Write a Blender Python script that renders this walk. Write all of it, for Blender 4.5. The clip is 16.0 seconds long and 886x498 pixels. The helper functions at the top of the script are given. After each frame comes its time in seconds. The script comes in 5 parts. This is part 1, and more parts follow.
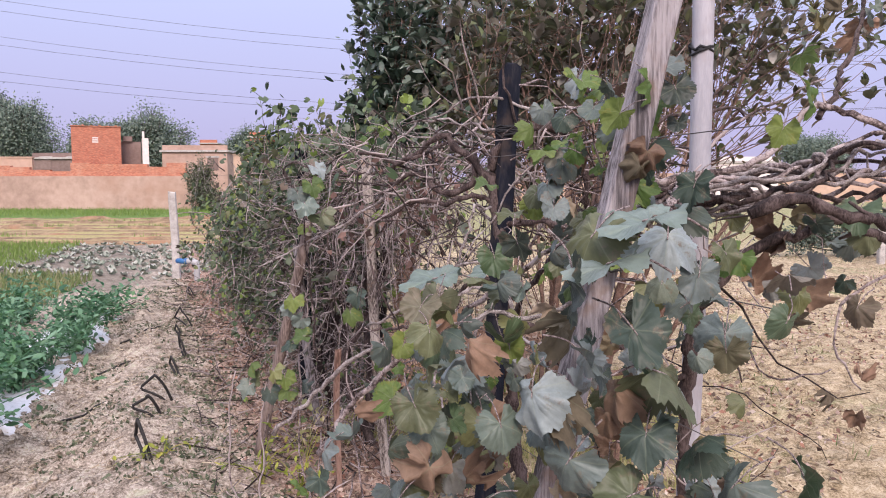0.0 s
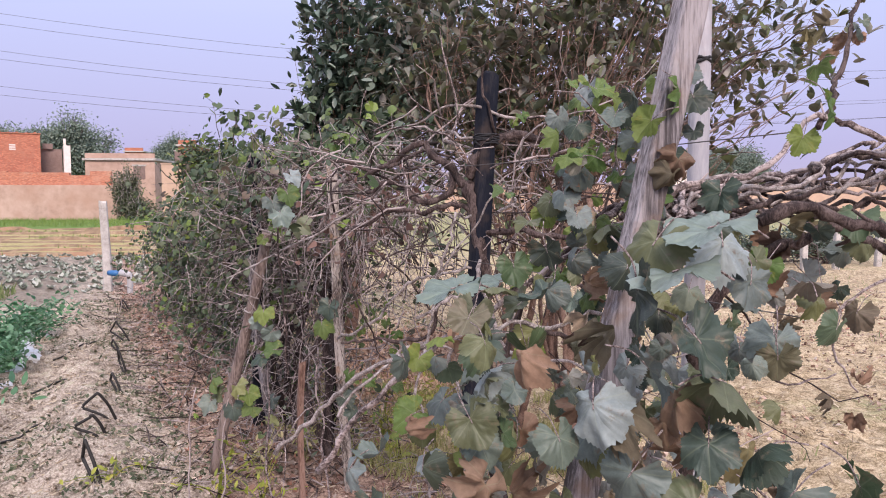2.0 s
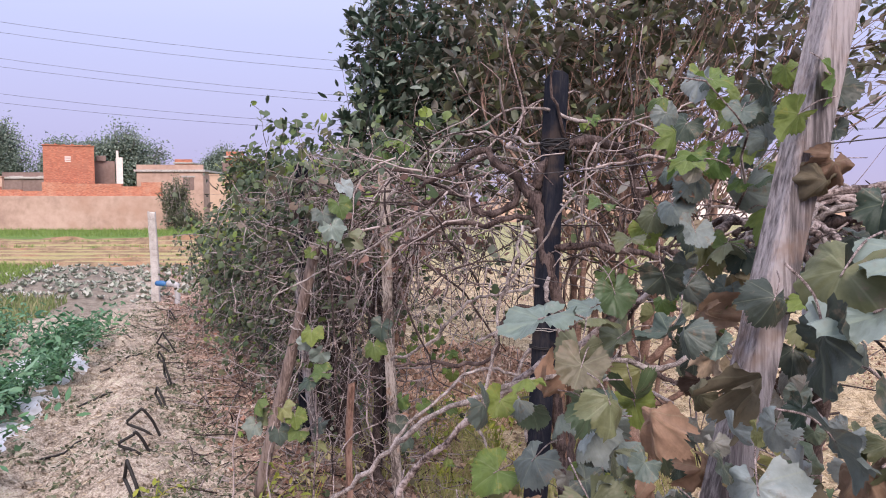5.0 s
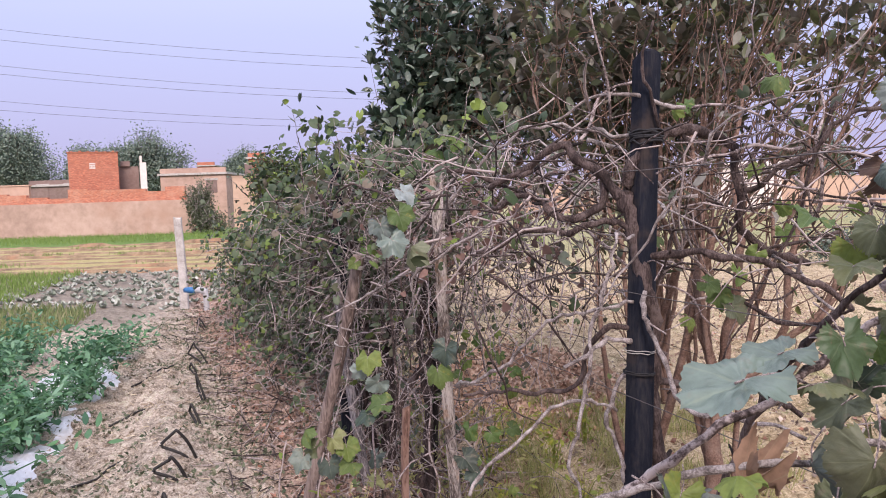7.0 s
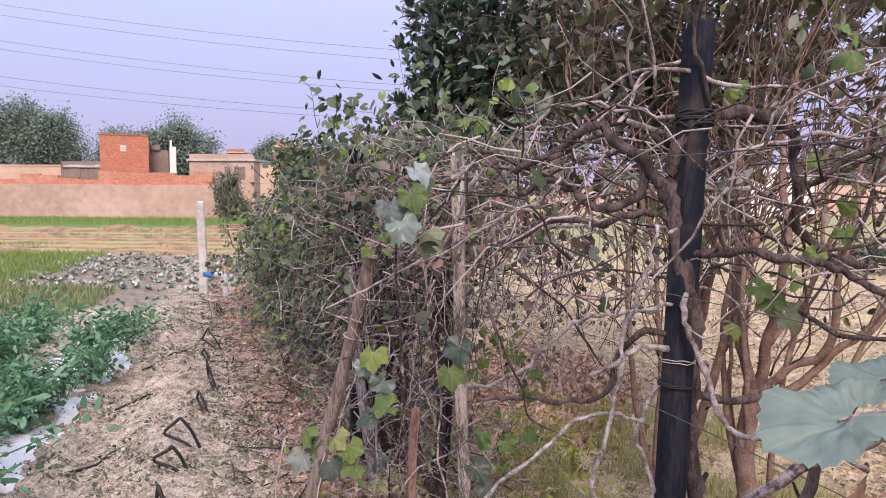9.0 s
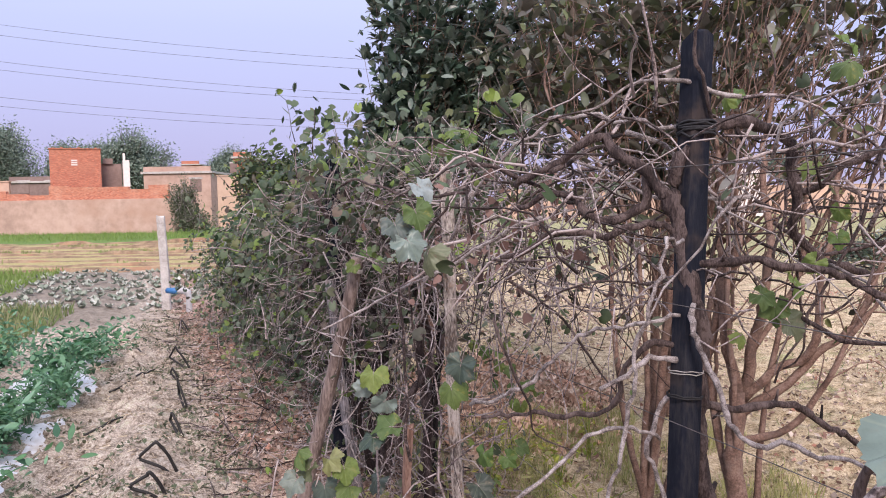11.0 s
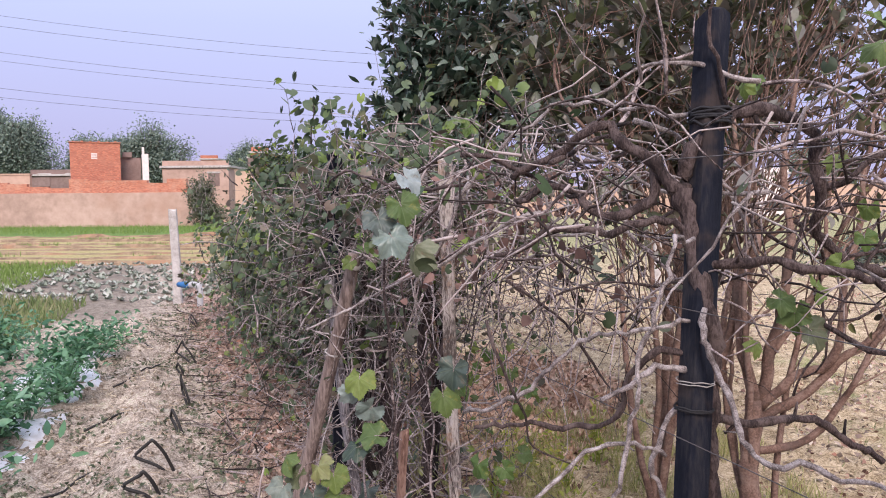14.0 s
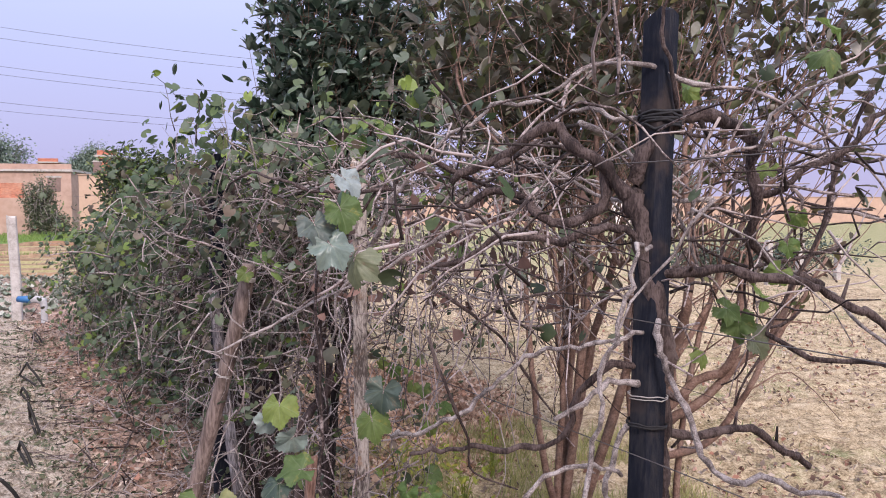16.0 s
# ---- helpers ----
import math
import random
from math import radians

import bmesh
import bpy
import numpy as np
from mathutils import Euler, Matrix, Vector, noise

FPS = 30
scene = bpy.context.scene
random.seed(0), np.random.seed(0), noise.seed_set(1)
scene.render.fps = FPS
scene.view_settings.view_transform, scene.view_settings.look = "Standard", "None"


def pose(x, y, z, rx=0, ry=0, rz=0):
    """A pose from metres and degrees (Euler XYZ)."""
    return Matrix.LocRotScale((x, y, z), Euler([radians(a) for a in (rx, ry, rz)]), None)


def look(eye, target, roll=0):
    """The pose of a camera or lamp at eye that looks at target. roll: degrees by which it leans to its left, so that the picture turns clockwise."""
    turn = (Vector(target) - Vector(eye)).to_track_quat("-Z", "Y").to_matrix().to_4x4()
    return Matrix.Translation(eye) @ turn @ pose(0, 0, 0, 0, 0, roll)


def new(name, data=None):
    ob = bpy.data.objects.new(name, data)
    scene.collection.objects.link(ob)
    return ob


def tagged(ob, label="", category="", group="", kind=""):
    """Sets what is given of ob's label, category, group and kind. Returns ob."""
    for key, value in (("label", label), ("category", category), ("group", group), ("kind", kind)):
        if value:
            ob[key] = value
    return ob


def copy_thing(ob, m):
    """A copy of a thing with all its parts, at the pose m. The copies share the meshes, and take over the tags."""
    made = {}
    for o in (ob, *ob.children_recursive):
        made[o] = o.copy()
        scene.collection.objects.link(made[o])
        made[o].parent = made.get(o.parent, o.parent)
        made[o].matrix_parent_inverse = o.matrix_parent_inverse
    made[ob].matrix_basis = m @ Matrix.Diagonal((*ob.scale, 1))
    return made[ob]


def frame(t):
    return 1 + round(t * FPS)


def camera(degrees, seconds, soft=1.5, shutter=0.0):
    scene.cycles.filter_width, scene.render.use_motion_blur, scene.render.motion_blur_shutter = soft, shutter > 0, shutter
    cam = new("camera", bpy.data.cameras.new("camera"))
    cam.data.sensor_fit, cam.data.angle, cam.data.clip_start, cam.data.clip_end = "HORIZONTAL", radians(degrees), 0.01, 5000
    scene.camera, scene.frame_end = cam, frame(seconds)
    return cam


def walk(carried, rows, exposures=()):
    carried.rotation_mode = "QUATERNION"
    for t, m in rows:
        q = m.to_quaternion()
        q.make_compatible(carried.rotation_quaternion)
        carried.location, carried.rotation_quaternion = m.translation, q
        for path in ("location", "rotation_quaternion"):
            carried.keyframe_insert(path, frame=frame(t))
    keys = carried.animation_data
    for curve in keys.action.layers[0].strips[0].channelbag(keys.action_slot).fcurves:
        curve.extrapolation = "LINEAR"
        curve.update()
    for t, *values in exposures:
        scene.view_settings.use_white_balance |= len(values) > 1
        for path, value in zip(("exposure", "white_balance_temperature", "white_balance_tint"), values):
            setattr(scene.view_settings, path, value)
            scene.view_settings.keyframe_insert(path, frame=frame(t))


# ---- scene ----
cam = camera(61.7, 16.0, 1.0)
METRES, EYE, TILT, LEAN, TURN = 1.7, 1.6, -5.0, 0.0, 0.0
ROWS = [
    (0.0, 0.0, 0.0, 0.0, -0.0, -0.0, 0.0),
    (0.5, -0.0208, 0.0018, 0.0002, -1.19, 0.2, 0.16),
    (1.0, -0.0669, 0.0167, 0.0033, -2.98, 0.42, 0.39),
    (1.5, -0.087, 0.0232, 0.0022, -4.51, 0.59, 0.49),
    (2.0, -0.0961, 0.026, -0.0002, -5.16, 0.73, 0.38),
    (2.5, -0.1105, 0.0283, -0.0005, -5.05, 0.9, 0.1),
    (3.0, -0.1281, 0.0294, -0.0, -4.76, 1.11, 0.01),
    (3.5, -0.1384, 0.0412, 0.0043, -4.65, 1.19, 0.5),
    (6.0, -0.1179, 0.2535, 0.0197, 0.29, 1.65, 0.54),
    (6.5, -0.1444, 0.2958, 0.023, 0.83, 1.65, 1.06),
    (7.0, -0.2086, 0.3589, 0.0527, -0.09, 1.12, 1.86),
    (7.5, -0.2421, 0.3935, 0.0483, -0.8, 0.42, 2.02),
    (8.0, -0.2343, 0.4345, 0.0434, -0.29, 0.07, 1.17),
    (8.5, -0.2078, 0.4713, 0.0471, 1.05, 0.29, 0.08),
    (9.0, -0.1964, 0.4918, 0.0429, 1.76, 0.78, -0.47),
    (9.5, -0.2271, 0.4858, 0.0498, 0.94, 1.24, -0.2),
    (12.0, -0.2646, 0.5357, 0.0601, -1.68, 1.32, 1.44),
    (12.5, -0.2613, 0.5438, 0.0582, -0.35, 1.07, 1.32),
    (13.0, -0.2576, 0.5495, 0.0587, 0.24, 1.07, 1.17),
    (13.5, -0.2459, 0.565, 0.059, 0.3, 1.15, 0.87),
    (14.0, -0.2211, 0.5965, 0.0591, 0.03, 1.07, 0.46),
    (14.5, -0.2245, 0.6155, 0.0585, -1.7, 1.04, 0.59),
    (15.0, -0.2579, 0.6504, 0.0624, -5.43, 1.25, 1.3),
    (15.5, -0.3025, 0.6857, 0.0652, -8.85, 1.53, 1.57),
    (16.0, -0.3172, 0.7008, 0.0628, -10.58, 1.64, 0.93),
]
walk(cam, [(t, pose(0, 0, EYE, TILT, LEAN, TURN) @ pose(METRES * x, METRES * y, METRES * z, 90 + pitch, roll, yaw)) for t, x, y, z, yaw, pitch, roll in ROWS],
     exposures=[(0.0, 0.36, 6400, 16), (9.5, 0.40, 6400, 16), (12.0, 0.40, 6250, 14), (16.0, 0.38, 6250, 15)])

# ---- light: a hazy sky after a low sun ----
SUN_AZ, SUN_EL = 174.0, 38.0        # degrees from +y towards +x; behind the camera, nearly along the vine row
world = bpy.data.worlds.new("world")
scene.world = world
world.use_nodes = True
wn, wl = world.node_tree.nodes, world.node_tree.links
wn.clear()
w_out = wn.new("ShaderNodeOutputWorld")
w_bg = wn.new("ShaderNodeBackground")
w_sky = wn.new("ShaderNodeTexSky")
w_sky.sky_type, w_sky.sun_disc = "NISHITA", False
w_sky.sun_elevation, w_sky.sun_rotation = radians(SUN_EL), radians(SUN_AZ)
w_sky.dust_density, w_sky.air_density = 3.0, 1.2
w_scale = wn.new("ShaderNodeVectorMath")
w_scale.operation = "SCALE"
w_scale.inputs["Scale"].default_value = 0.06
w_co = wn.new("ShaderNodeTexCoord")
w_sep = wn.new("ShaderNodeSeparateXYZ")
w_ramp = wn.new("ShaderNodeValToRGB")
for pos, col in ((0.0, (0.48, 0.435, 0.61)), (0.06, (0.45, 0.435, 0.67)), (0.22, (0.51, 0.555, 0.82)), (0.4, (0.68, 0.74, 0.98)), (0.6, (1.1, 1.15, 1.38)), (1.0, (1.65, 1.68, 1.9))):
    e = w_ramp.color_ramp.elements.new(pos) if pos not in (0.0, 1.0) else w_ramp.color_ramp.elements[-1 if pos else 0]
    e.color = (*col, 1)
w_mix = wn.new("ShaderNodeMix")
w_mix.data_type = "RGBA"
w_mix.inputs["Factor"].default_value = 0.9
wl.new(w_co.outputs["Generated"], w_sep.inputs[0])
wl.new(w_sep.outputs["Z"], w_ramp.inputs[0])
wl.new(w_sky.outputs[0], w_scale.inputs[0])
wl.new(w_scale.outputs[0], w_mix.inputs["A"])
wl.new(w_ramp.outputs[0], w_mix.inputs["B"])
wl.new(w_mix.outputs["Result"], w_bg.inputs["Color"])
w_bg.inputs["Strength"].default_value = 1.0
wl.new(w_bg.outputs[0], w_out.inputs[0])

sun = new("sun", bpy.data.lights.new("sun", "SUN"))
sun.data.energy, sun.data.angle, sun.data.color = 3.3, radians(20), (1.0, 0.85, 0.75)
az, el = radians(SUN_AZ), radians(SUN_EL)
sun.matrix_world = look((0, 0, 30), (-30 * math.sin(az) * math.cos(el), -30 * math.cos(az) * math.cos(el), 30 - 30 * math.sin(el)))


# ---- materials ----
def nodes_of(name):
    m = bpy.data.materials.new(name)
    m.use_nodes = True
    t = m.node_tree
    return m, t.nodes, t.links, t.nodes["Principled BSDF"]


def ramp_of(nodes, cols):
    r = nodes.new("ShaderNodeValToRGB")
    n = len(cols)
    for i, c in enumerate(cols):
        pos = i / max(1, n - 1)
        e = r.color_ramp.elements[0] if i == 0 else r.color_ramp.elements[-1] if i == n - 1 else r.color_ramp.elements.new(pos)
        e.color = (*c, 1)
    return r


def noise_of(nodes, links, co, scale, detail=6, rough=0.6, stretch=None):
    n = nodes.new("ShaderNodeTexNoise")
    n.inputs["Scale"].default_value = scale
    n.inputs["Detail"].default_value = detail
    n.inputs["Roughness"].default_value = rough
    if stretch:
        mp = nodes.new("ShaderNodeMapping")
        mp.inputs["Scale"].default_value = stretch
        links.new(co, mp.inputs[0])
        co = mp.outputs[0]
    links.new(co, n.inputs["Vector"])
    return n


def mixed(nodes, links, fac, a, b, blend="MIX"):
    m = nodes.new("ShaderNodeMix")
    m.data_type, m.blend_type = "RGBA", blend
    for sock, v in ((m.inputs["Factor"], fac), (m.inputs["A"], a), (m.inputs["B"], b)):
        if hasattr(v, "is_output"):
            links.new(v, sock)
        elif isinstance(v, tuple):
            sock.default_value = (*v, 1)
        else:
            sock.default_value = v
    return m.outputs["Result"]


def math_of(nodes, links, op, a, b=0.0):
    m = nodes.new("ShaderNodeMath")
    m.operation = op
    for sock, v in zip(m.inputs, (a, b)):
        if hasattr(v, "is_output"):
            links.new(v, sock)
        else:
            sock.default_value = v
    return m.outputs[0]


def step_of(nodes, links, v, lo, hi):
    m = nodes.new("ShaderNodeMapRange")
    m.interpolation_type = "SMOOTHSTEP"
    m.inputs["From Min"].default_value, m.inputs["From Max"].default_value = lo, hi
    links.new(v, m.inputs["Value"])
    return m.outputs["Result"]


def surface(name, cols, scale=6.0, rough=0.85, bump=0.3, stretch=None, fine=8.0, stain=None, rnd="", metal=0.0, spec=0.3, depth=0.01, lo=0.28, hi=0.72):
    """Grain and stains at two scales, with relief."""
    m, n, l, p = nodes_of(name)
    co = n.new("ShaderNodeTexCoord").outputs["Object"]
    big = noise_of(n, l, co, scale, 5, 0.6, stretch)
    small = noise_of(n, l, co, scale * fine, 6, 0.65, stretch)
    both = math_of(n, l, "ADD", math_of(n, l, "MULTIPLY", big.outputs["Fac"], 0.6), math_of(n, l, "MULTIPLY", small.outputs["Fac"], 0.4))
    if rnd:
        src = n.new("ShaderNodeObjectInfo").outputs["Random"] if rnd == "object" else n.new("ShaderNodeNewGeometry").outputs["Random Per Island"]
        both = math_of(n, l, "ADD", both, math_of(n, l, "MULTIPLY", math_of(n, l, "SUBTRACT", src, 0.5), 0.35))
    r = ramp_of(n, cols)
    l.new(step_of(n, l, both, lo, hi), r.inputs[0])
    colour = r.outputs[0]
    if stain:
        s = noise_of(n, l, co, scale * 0.35, 4, 0.7)
        colour = mixed(n, l, math_of(n, l, "MULTIPLY", step_of(n, l, s.outputs["Fac"], 0.5, 0.68), 0.7), colour, stain)
    l.new(colour, p.inputs["Base Color"])
    p.inputs["Roughness"].default_value, p.inputs["Metallic"].default_value = rough, metal
    p.inputs["Specular IOR Level"].default_value = spec
    b = n.new("ShaderNodeBump")
    b.inputs["Strength"].default_value, b.inputs["Distance"].default_value = bump, depth
    l.new(small.outputs["Fac"], b.inputs["Height"])
    l.new(b.outputs[0], p.inputs["Normal"])
    return m


def vein_mask(n, l, co):
    """The five main veins of a vine leaf that lies in its own x and y, stalk at the origin."""
    sep = n.new("ShaderNodeSeparateXYZ")
    l.new(co, sep.inputs[0])
    ang = math_of(n, l, "ARCTAN2", sep.outputs["X"], sep.outputs["Y"])
    ln = n.new("ShaderNodeVectorMath")
    ln.operation = "LENGTH"
    l.new(co, ln.inputs[0])
    r = ln.outputs["Value"]
    off = math_of(n, l, "ABSOLUTE", math_of(n, l, "SINE", math_of(n, l, "MULTIPLY", ang, 2.99)))
    d = math_of(n, l, "MULTIPLY", math_of(n, l, "MULTIPLY", off, r), 0.335)
    main = math_of(n, l, "SUBTRACT", 1.0, step_of(n, l, d, 0.002, 0.016))
    return main


def foliage(name, cols, rnd="island", rough=0.55, sheer=0.3, blotch=None, scale=40.0, spec=0.35):
    """Leaves: each takes its own colour, with blotches, and lets some light through."""
    m, n, l, p = nodes_of(name)
    src = n.new("ShaderNodeObjectInfo").outputs["Random"] if rnd == "object" else n.new("ShaderNodeNewGeometry").outputs["Random Per Island"]
    r = ramp_of(n, cols)
    l.new(src, r.inputs[0])
    co = n.new("ShaderNodeTexCoord").outputs["Object"]
    t = noise_of(n, l, co, scale, 5, 0.6)
    colour = mixed(n, l, 1.0, r.outputs[0], mixed(n, l, t.outputs["Fac"], (0.55, 0.55, 0.55), (1.35, 1.35, 1.35)), "MULTIPLY")
    if blotch:
        s = noise_of(n, l, co, scale * 0.45, 4, 0.7)
        colour = mixed(n, l, math_of(n, l, "MULTIPLY", step_of(n, l, s.outputs["Fac"], 0.55, 0.7), 0.8), colour, blotch)
    if rnd == "object":
        colour = mixed(n, l, math_of(n, l, "MULTIPLY", vein_mask(n, l, co), 0.16), colour, (0.30, 0.34, 0.22))
    l.new(colour, p.inputs["Base Color"])
    p.inputs["Roughness"].default_value = rough
    p.inputs["Specular IOR Level"].default_value = spec
    b = n.new("ShaderNodeBump")
    b.inputs["Strength"].default_value, b.inputs["Distance"].default_value = 0.35, 0.004
    l.new(t.outputs["Fac"], b.inputs["Height"])
    l.new(b.outputs[0], p.inputs["Normal"])
    tr = n.new("ShaderNodeBsdfTranslucent")
    l.new(colour, tr.inputs["Color"])
    mx = n.new("ShaderNodeMixShader")
    mx.inputs[0].default_value = sheer
    l.new(p.outputs[0], mx.inputs[1])
    l.new(tr.outputs[0], mx.inputs[2])
    l.new(mx.outputs[0], n["Material Output"].inputs["Surface"])
    return m


def ground_material():
    """Soil, straw and weeds of the fields, by where they lie on the plan."""
    m, n, l, p = nodes_of("field_soil")
    co = n.new("ShaderNodeTexCoord").outputs["Object"]
    sep = n.new("ShaderNodeSeparateXYZ")
    l.new(co, sep.inputs[0])
    x, y = sep.outputs["X"], sep.outputs["Y"]
    wob = math_of(n, l, "MULTIPLY", math_of(n, l, "SUBTRACT", noise_of(n, l, co, 1.1, 4).outputs["Fac"], 0.5), 0.9)
    s = math_of(n, l, "ADD", math_of(n, l, "ADD", x, math_of(n, l, "MULTIPLY", y, 0.4)), wob)
    yw = math_of(n, l, "ADD", y, math_of(n, l, "MULTIPLY", wob, 2.0))
    fine, mid, big = (noise_of(n, l, co, k, 8, 0.7) for k in (70.0, 9.0, 0.9))
    grain = math_of(n, l, "ADD", math_of(n, l, "MULTIPLY", fine.outputs["Fac"], 0.55), math_of(n, l, "MULTIPLY", mid.outputs["Fac"], 0.45))
    g = step_of(n, l, grain, 0.36, 0.64)

    def tone(cols):
        r = ramp_of(n, cols)
        l.new(g, r.inputs[0])
        return r.outputs[0]
    path = tone([(0.09, 0.072, 0.055), (0.33, 0.275, 0.225), (0.62, 0.55, 0.48)])
    straw = tone([(0.12, 0.088, 0.05), (0.37, 0.29, 0.185), (0.60, 0.50, 0.36)])
    litter = tone([(0.06, 0.042, 0.034), (0.27, 0.18, 0.14), (0.50, 0.37, 0.30)])
    soil = tone([(0.09, 0.075, 0.06), (0.20, 0.17, 0.14), (0.30, 0.26, 0.21)])
    dry = tone([(0.17, 0.15, 0.06), (0.30, 0.265, 0.115), (0.43, 0.37, 0.20)])
    weed = tone([(0.05, 0.09, 0.022), (0.10, 0.17, 0.04), (0.17, 0.24, 0.07)])
    green = step_of(n, l, big.outputs["Fac"], 0.52, 0.66)
    straw = mixed(n, l, math_of(n, l, "MULTIPLY", green, 0.5), straw, weed)
    path = mixed(n, l, math_of(n, l, "MULTIPLY", step_of(n, l, mid.outputs["Fac"], 0.55, 0.68), 0.35), path, weed)
    col = mixed(n, l, step_of(n, l, s, 0.35, 0.75), path, litter)
    col = mixed(n, l, step_of(n, l, s, 1.5, 2.2), col, straw)
    col = mixed(n, l, math_of(n, l, "MULTIPLY", step_of(n, l, yw, 10.3, 11.4), step_of(n, l, math_of(n, l, "MULTIPLY", s, -1.0), -0.5, 0.5)), col, soil)
    leftside = step_of(n, l, math_of(n, l, "MULTIPLY", s, -1.0), -2.6, -1.6)
    col = mixed(n, l, math_of(n, l, "MULTIPLY", step_of(n, l, yw, 19.3, 20.4), leftside), col, dry)
    col = mixed(n, l, math_of(n, l, "MULTIPLY", step_of(n, l, yw, 33.0, 34.6), step_of(n, l, math_of(n, l, "MULTIPLY", x, -1.0), 6.0, 8.0)), col, weed)
    col = mixed(n, l, math_of(n, l, "MULTIPLY", math_of(n, l, "MULTIPLY", step_of(n, l, yw, 14.0, 26.0), step_of(n, l, s, 3.0, 5.0)), 0.45), col, weed)
    l.new(col, p.inputs["Base Color"])
    p.inputs["Roughness"].default_value = 0.95
    p.inputs["Specular IOR Level"].default_value = 0.15
    b = n.new("ShaderNodeBump")
    b.inputs["Strength"].default_value, b.inputs["Distance"].default_value = 0.9, 0.025
    l.new(grain, b.inputs["Height"])
    l.new(b.outputs[0], p.inputs["Normal"])
    return m


GROUND = ground_material()
PLASTER = surface("weathered_cement_plaster", [(0.31, 0.215, 0.175), (0.42, 0.295, 0.24), (0.49, 0.355, 0.295)], 0.35, stain=(0.33, 0.185, 0.13))
TAN = surface("tan_wash", [(0.42, 0.29, 0.22), (0.52, 0.37, 0.28)], 0.4, stain=(0.36, 0.25, 0.2))
BRICK = surface("fired_brick", [(0.37, 0.10, 0.055), (0.50, 0.155, 0.085), (0.56, 0.22, 0.13)], 1.5, rnd="object")
MORTAR = surface("brick_mortar", [(0.40, 0.16, 0.10), (0.46, 0.21, 0.14)], 1.2)
WHITEWASH = surface("whitewash", [(0.62, 0.55, 0.52), (0.74, 0.68, 0.65)], 0.6)
DARKWALL = surface("dark_wall", [(0.16, 0.11, 0.10), (0.26, 0.19, 0.17)], 0.6)
CONCRETE = surface("cast_concrete", [(0.24, 0.225, 0.21), (0.42, 0.395, 0.375), (0.52, 0.49, 0.47)], 8.0, stain=(0.3, 0.27, 0.24))
SLATE = surface("black_stone", [(0.006, 0.008, 0.014), (0.012, 0.014, 0.022), (0.032, 0.031, 0.034)], 14.0, rough=0.85, spec=0.12, stretch=(1, 1, 0.2), stain=(0.06, 0.045, 0.038))
GREYWOOD = surface("weathered_timber", [(0.07, 0.062, 0.065), (0.20, 0.182, 0.19), (0.34, 0.315, 0.325)], 22.0, stretch=(1, 1, 0.08), bump=0.7, stain=(0.20, 0.14, 0.11), lo=0.39, hi=0.61)
PALEWOOD = surface("split_timber", [(0.09, 0.073, 0.065), (0.34, 0.30, 0.27), (0.52, 0.47, 0.43)], 24.0, stretch=(1, 1, 0.08), bump=0.7, stain=(0.36, 0.2, 0.1), lo=0.39, hi=0.61)
POLE = surface("grey_pole", [(0.28, 0.28, 0.31), (0.42, 0.41, 0.44)], 12.0, stretch=(1, 1, 0.2), stain=(0.30, 0.26, 0.25))
BAMBOO = surface("old_bamboo", [(0.075, 0.054, 0.047), (0.15, 0.113, 0.10), (0.24, 0.19, 0.17)], 14.0, stretch=(1, 1, 0.12), bump=0.5, lo=0.39, hi=0.61)
REDWOOD = surface("reddish_timber", [(0.08, 0.045, 0.034), (0.19, 0.112, 0.085), (0.29, 0.19, 0.15)], 14.0, stretch=(1, 1, 0.12), bump=0.5, lo=0.39, hi=0.61)
BARK = surface("vine_bark", [(0.012, 0.009, 0.009), (0.05, 0.034, 0.032), (0.135, 0.102, 0.095)], 30.0, stretch=(1, 1, 0.3), bump=0.9, rnd="island", lo=0.33, hi=0.67)
CANE = surface("dry_cane", [(0.028, 0.02, 0.019), (0.14, 0.108, 0.104), (0.37, 0.315, 0.305)], 18.0, bump=0.5, rnd="island", lo=0.39, hi=0.61)
PALECANE = surface("dead_cane", [(0.05, 0.042, 0.04), (0.20, 0.17, 0.162), (0.42, 0.38, 0.37)], 45.0, bump=0.6, rnd="island", lo=0.33, hi=0.67)
SHRUBBARK = surface("smooth_shrub_bark", [(0.085, 0.052, 0.04), (0.17, 0.105, 0.08), (0.26, 0.18, 0.145)], 14.0, bump=0.6, stain=(0.09, 0.065, 0.055), lo=0.33, hi=0.67)
VINELEAF = foliage("grape_leaf", [(0.03, 0.05, 0.034), (0.065, 0.093, 0.076), (0.16, 0.20, 0.185), (0.12, 0.13, 0.05), (0.045, 0.063, 0.05), (0.27, 0.32, 0.32), (0.14, 0.11, 0.075), (0.06, 0.10, 0.045), (0.14, 0.17, 0.16), (0.035, 0.048, 0.038), (0.20, 0.21, 0.08)], "object", blotch=(0.15, 0.115, 0.08), scale=7.0, rough=0.5, sheer=0.2, spec=0.4)
# the sky's sheen on flat leaves is put into this pale colour
PALELEAF = foliage("pale_sheen_leaf", [(0.13, 0.18, 0.15), (0.24, 0.29, 0.27)], "object", blotch=(0.14, 0.15, 0.12), scale=7.0, rough=0.36, sheer=0.2, spec=0.6)
FRESHLEAF = foliage("fresh_grape_leaf", [(0.075, 0.135, 0.035), (0.115, 0.185, 0.05), (0.185, 0.24, 0.06), (0.09, 0.145, 0.05)], "object", sheer=0.4, blotch=(0.25, 0.24, 0.06), scale=7.0)
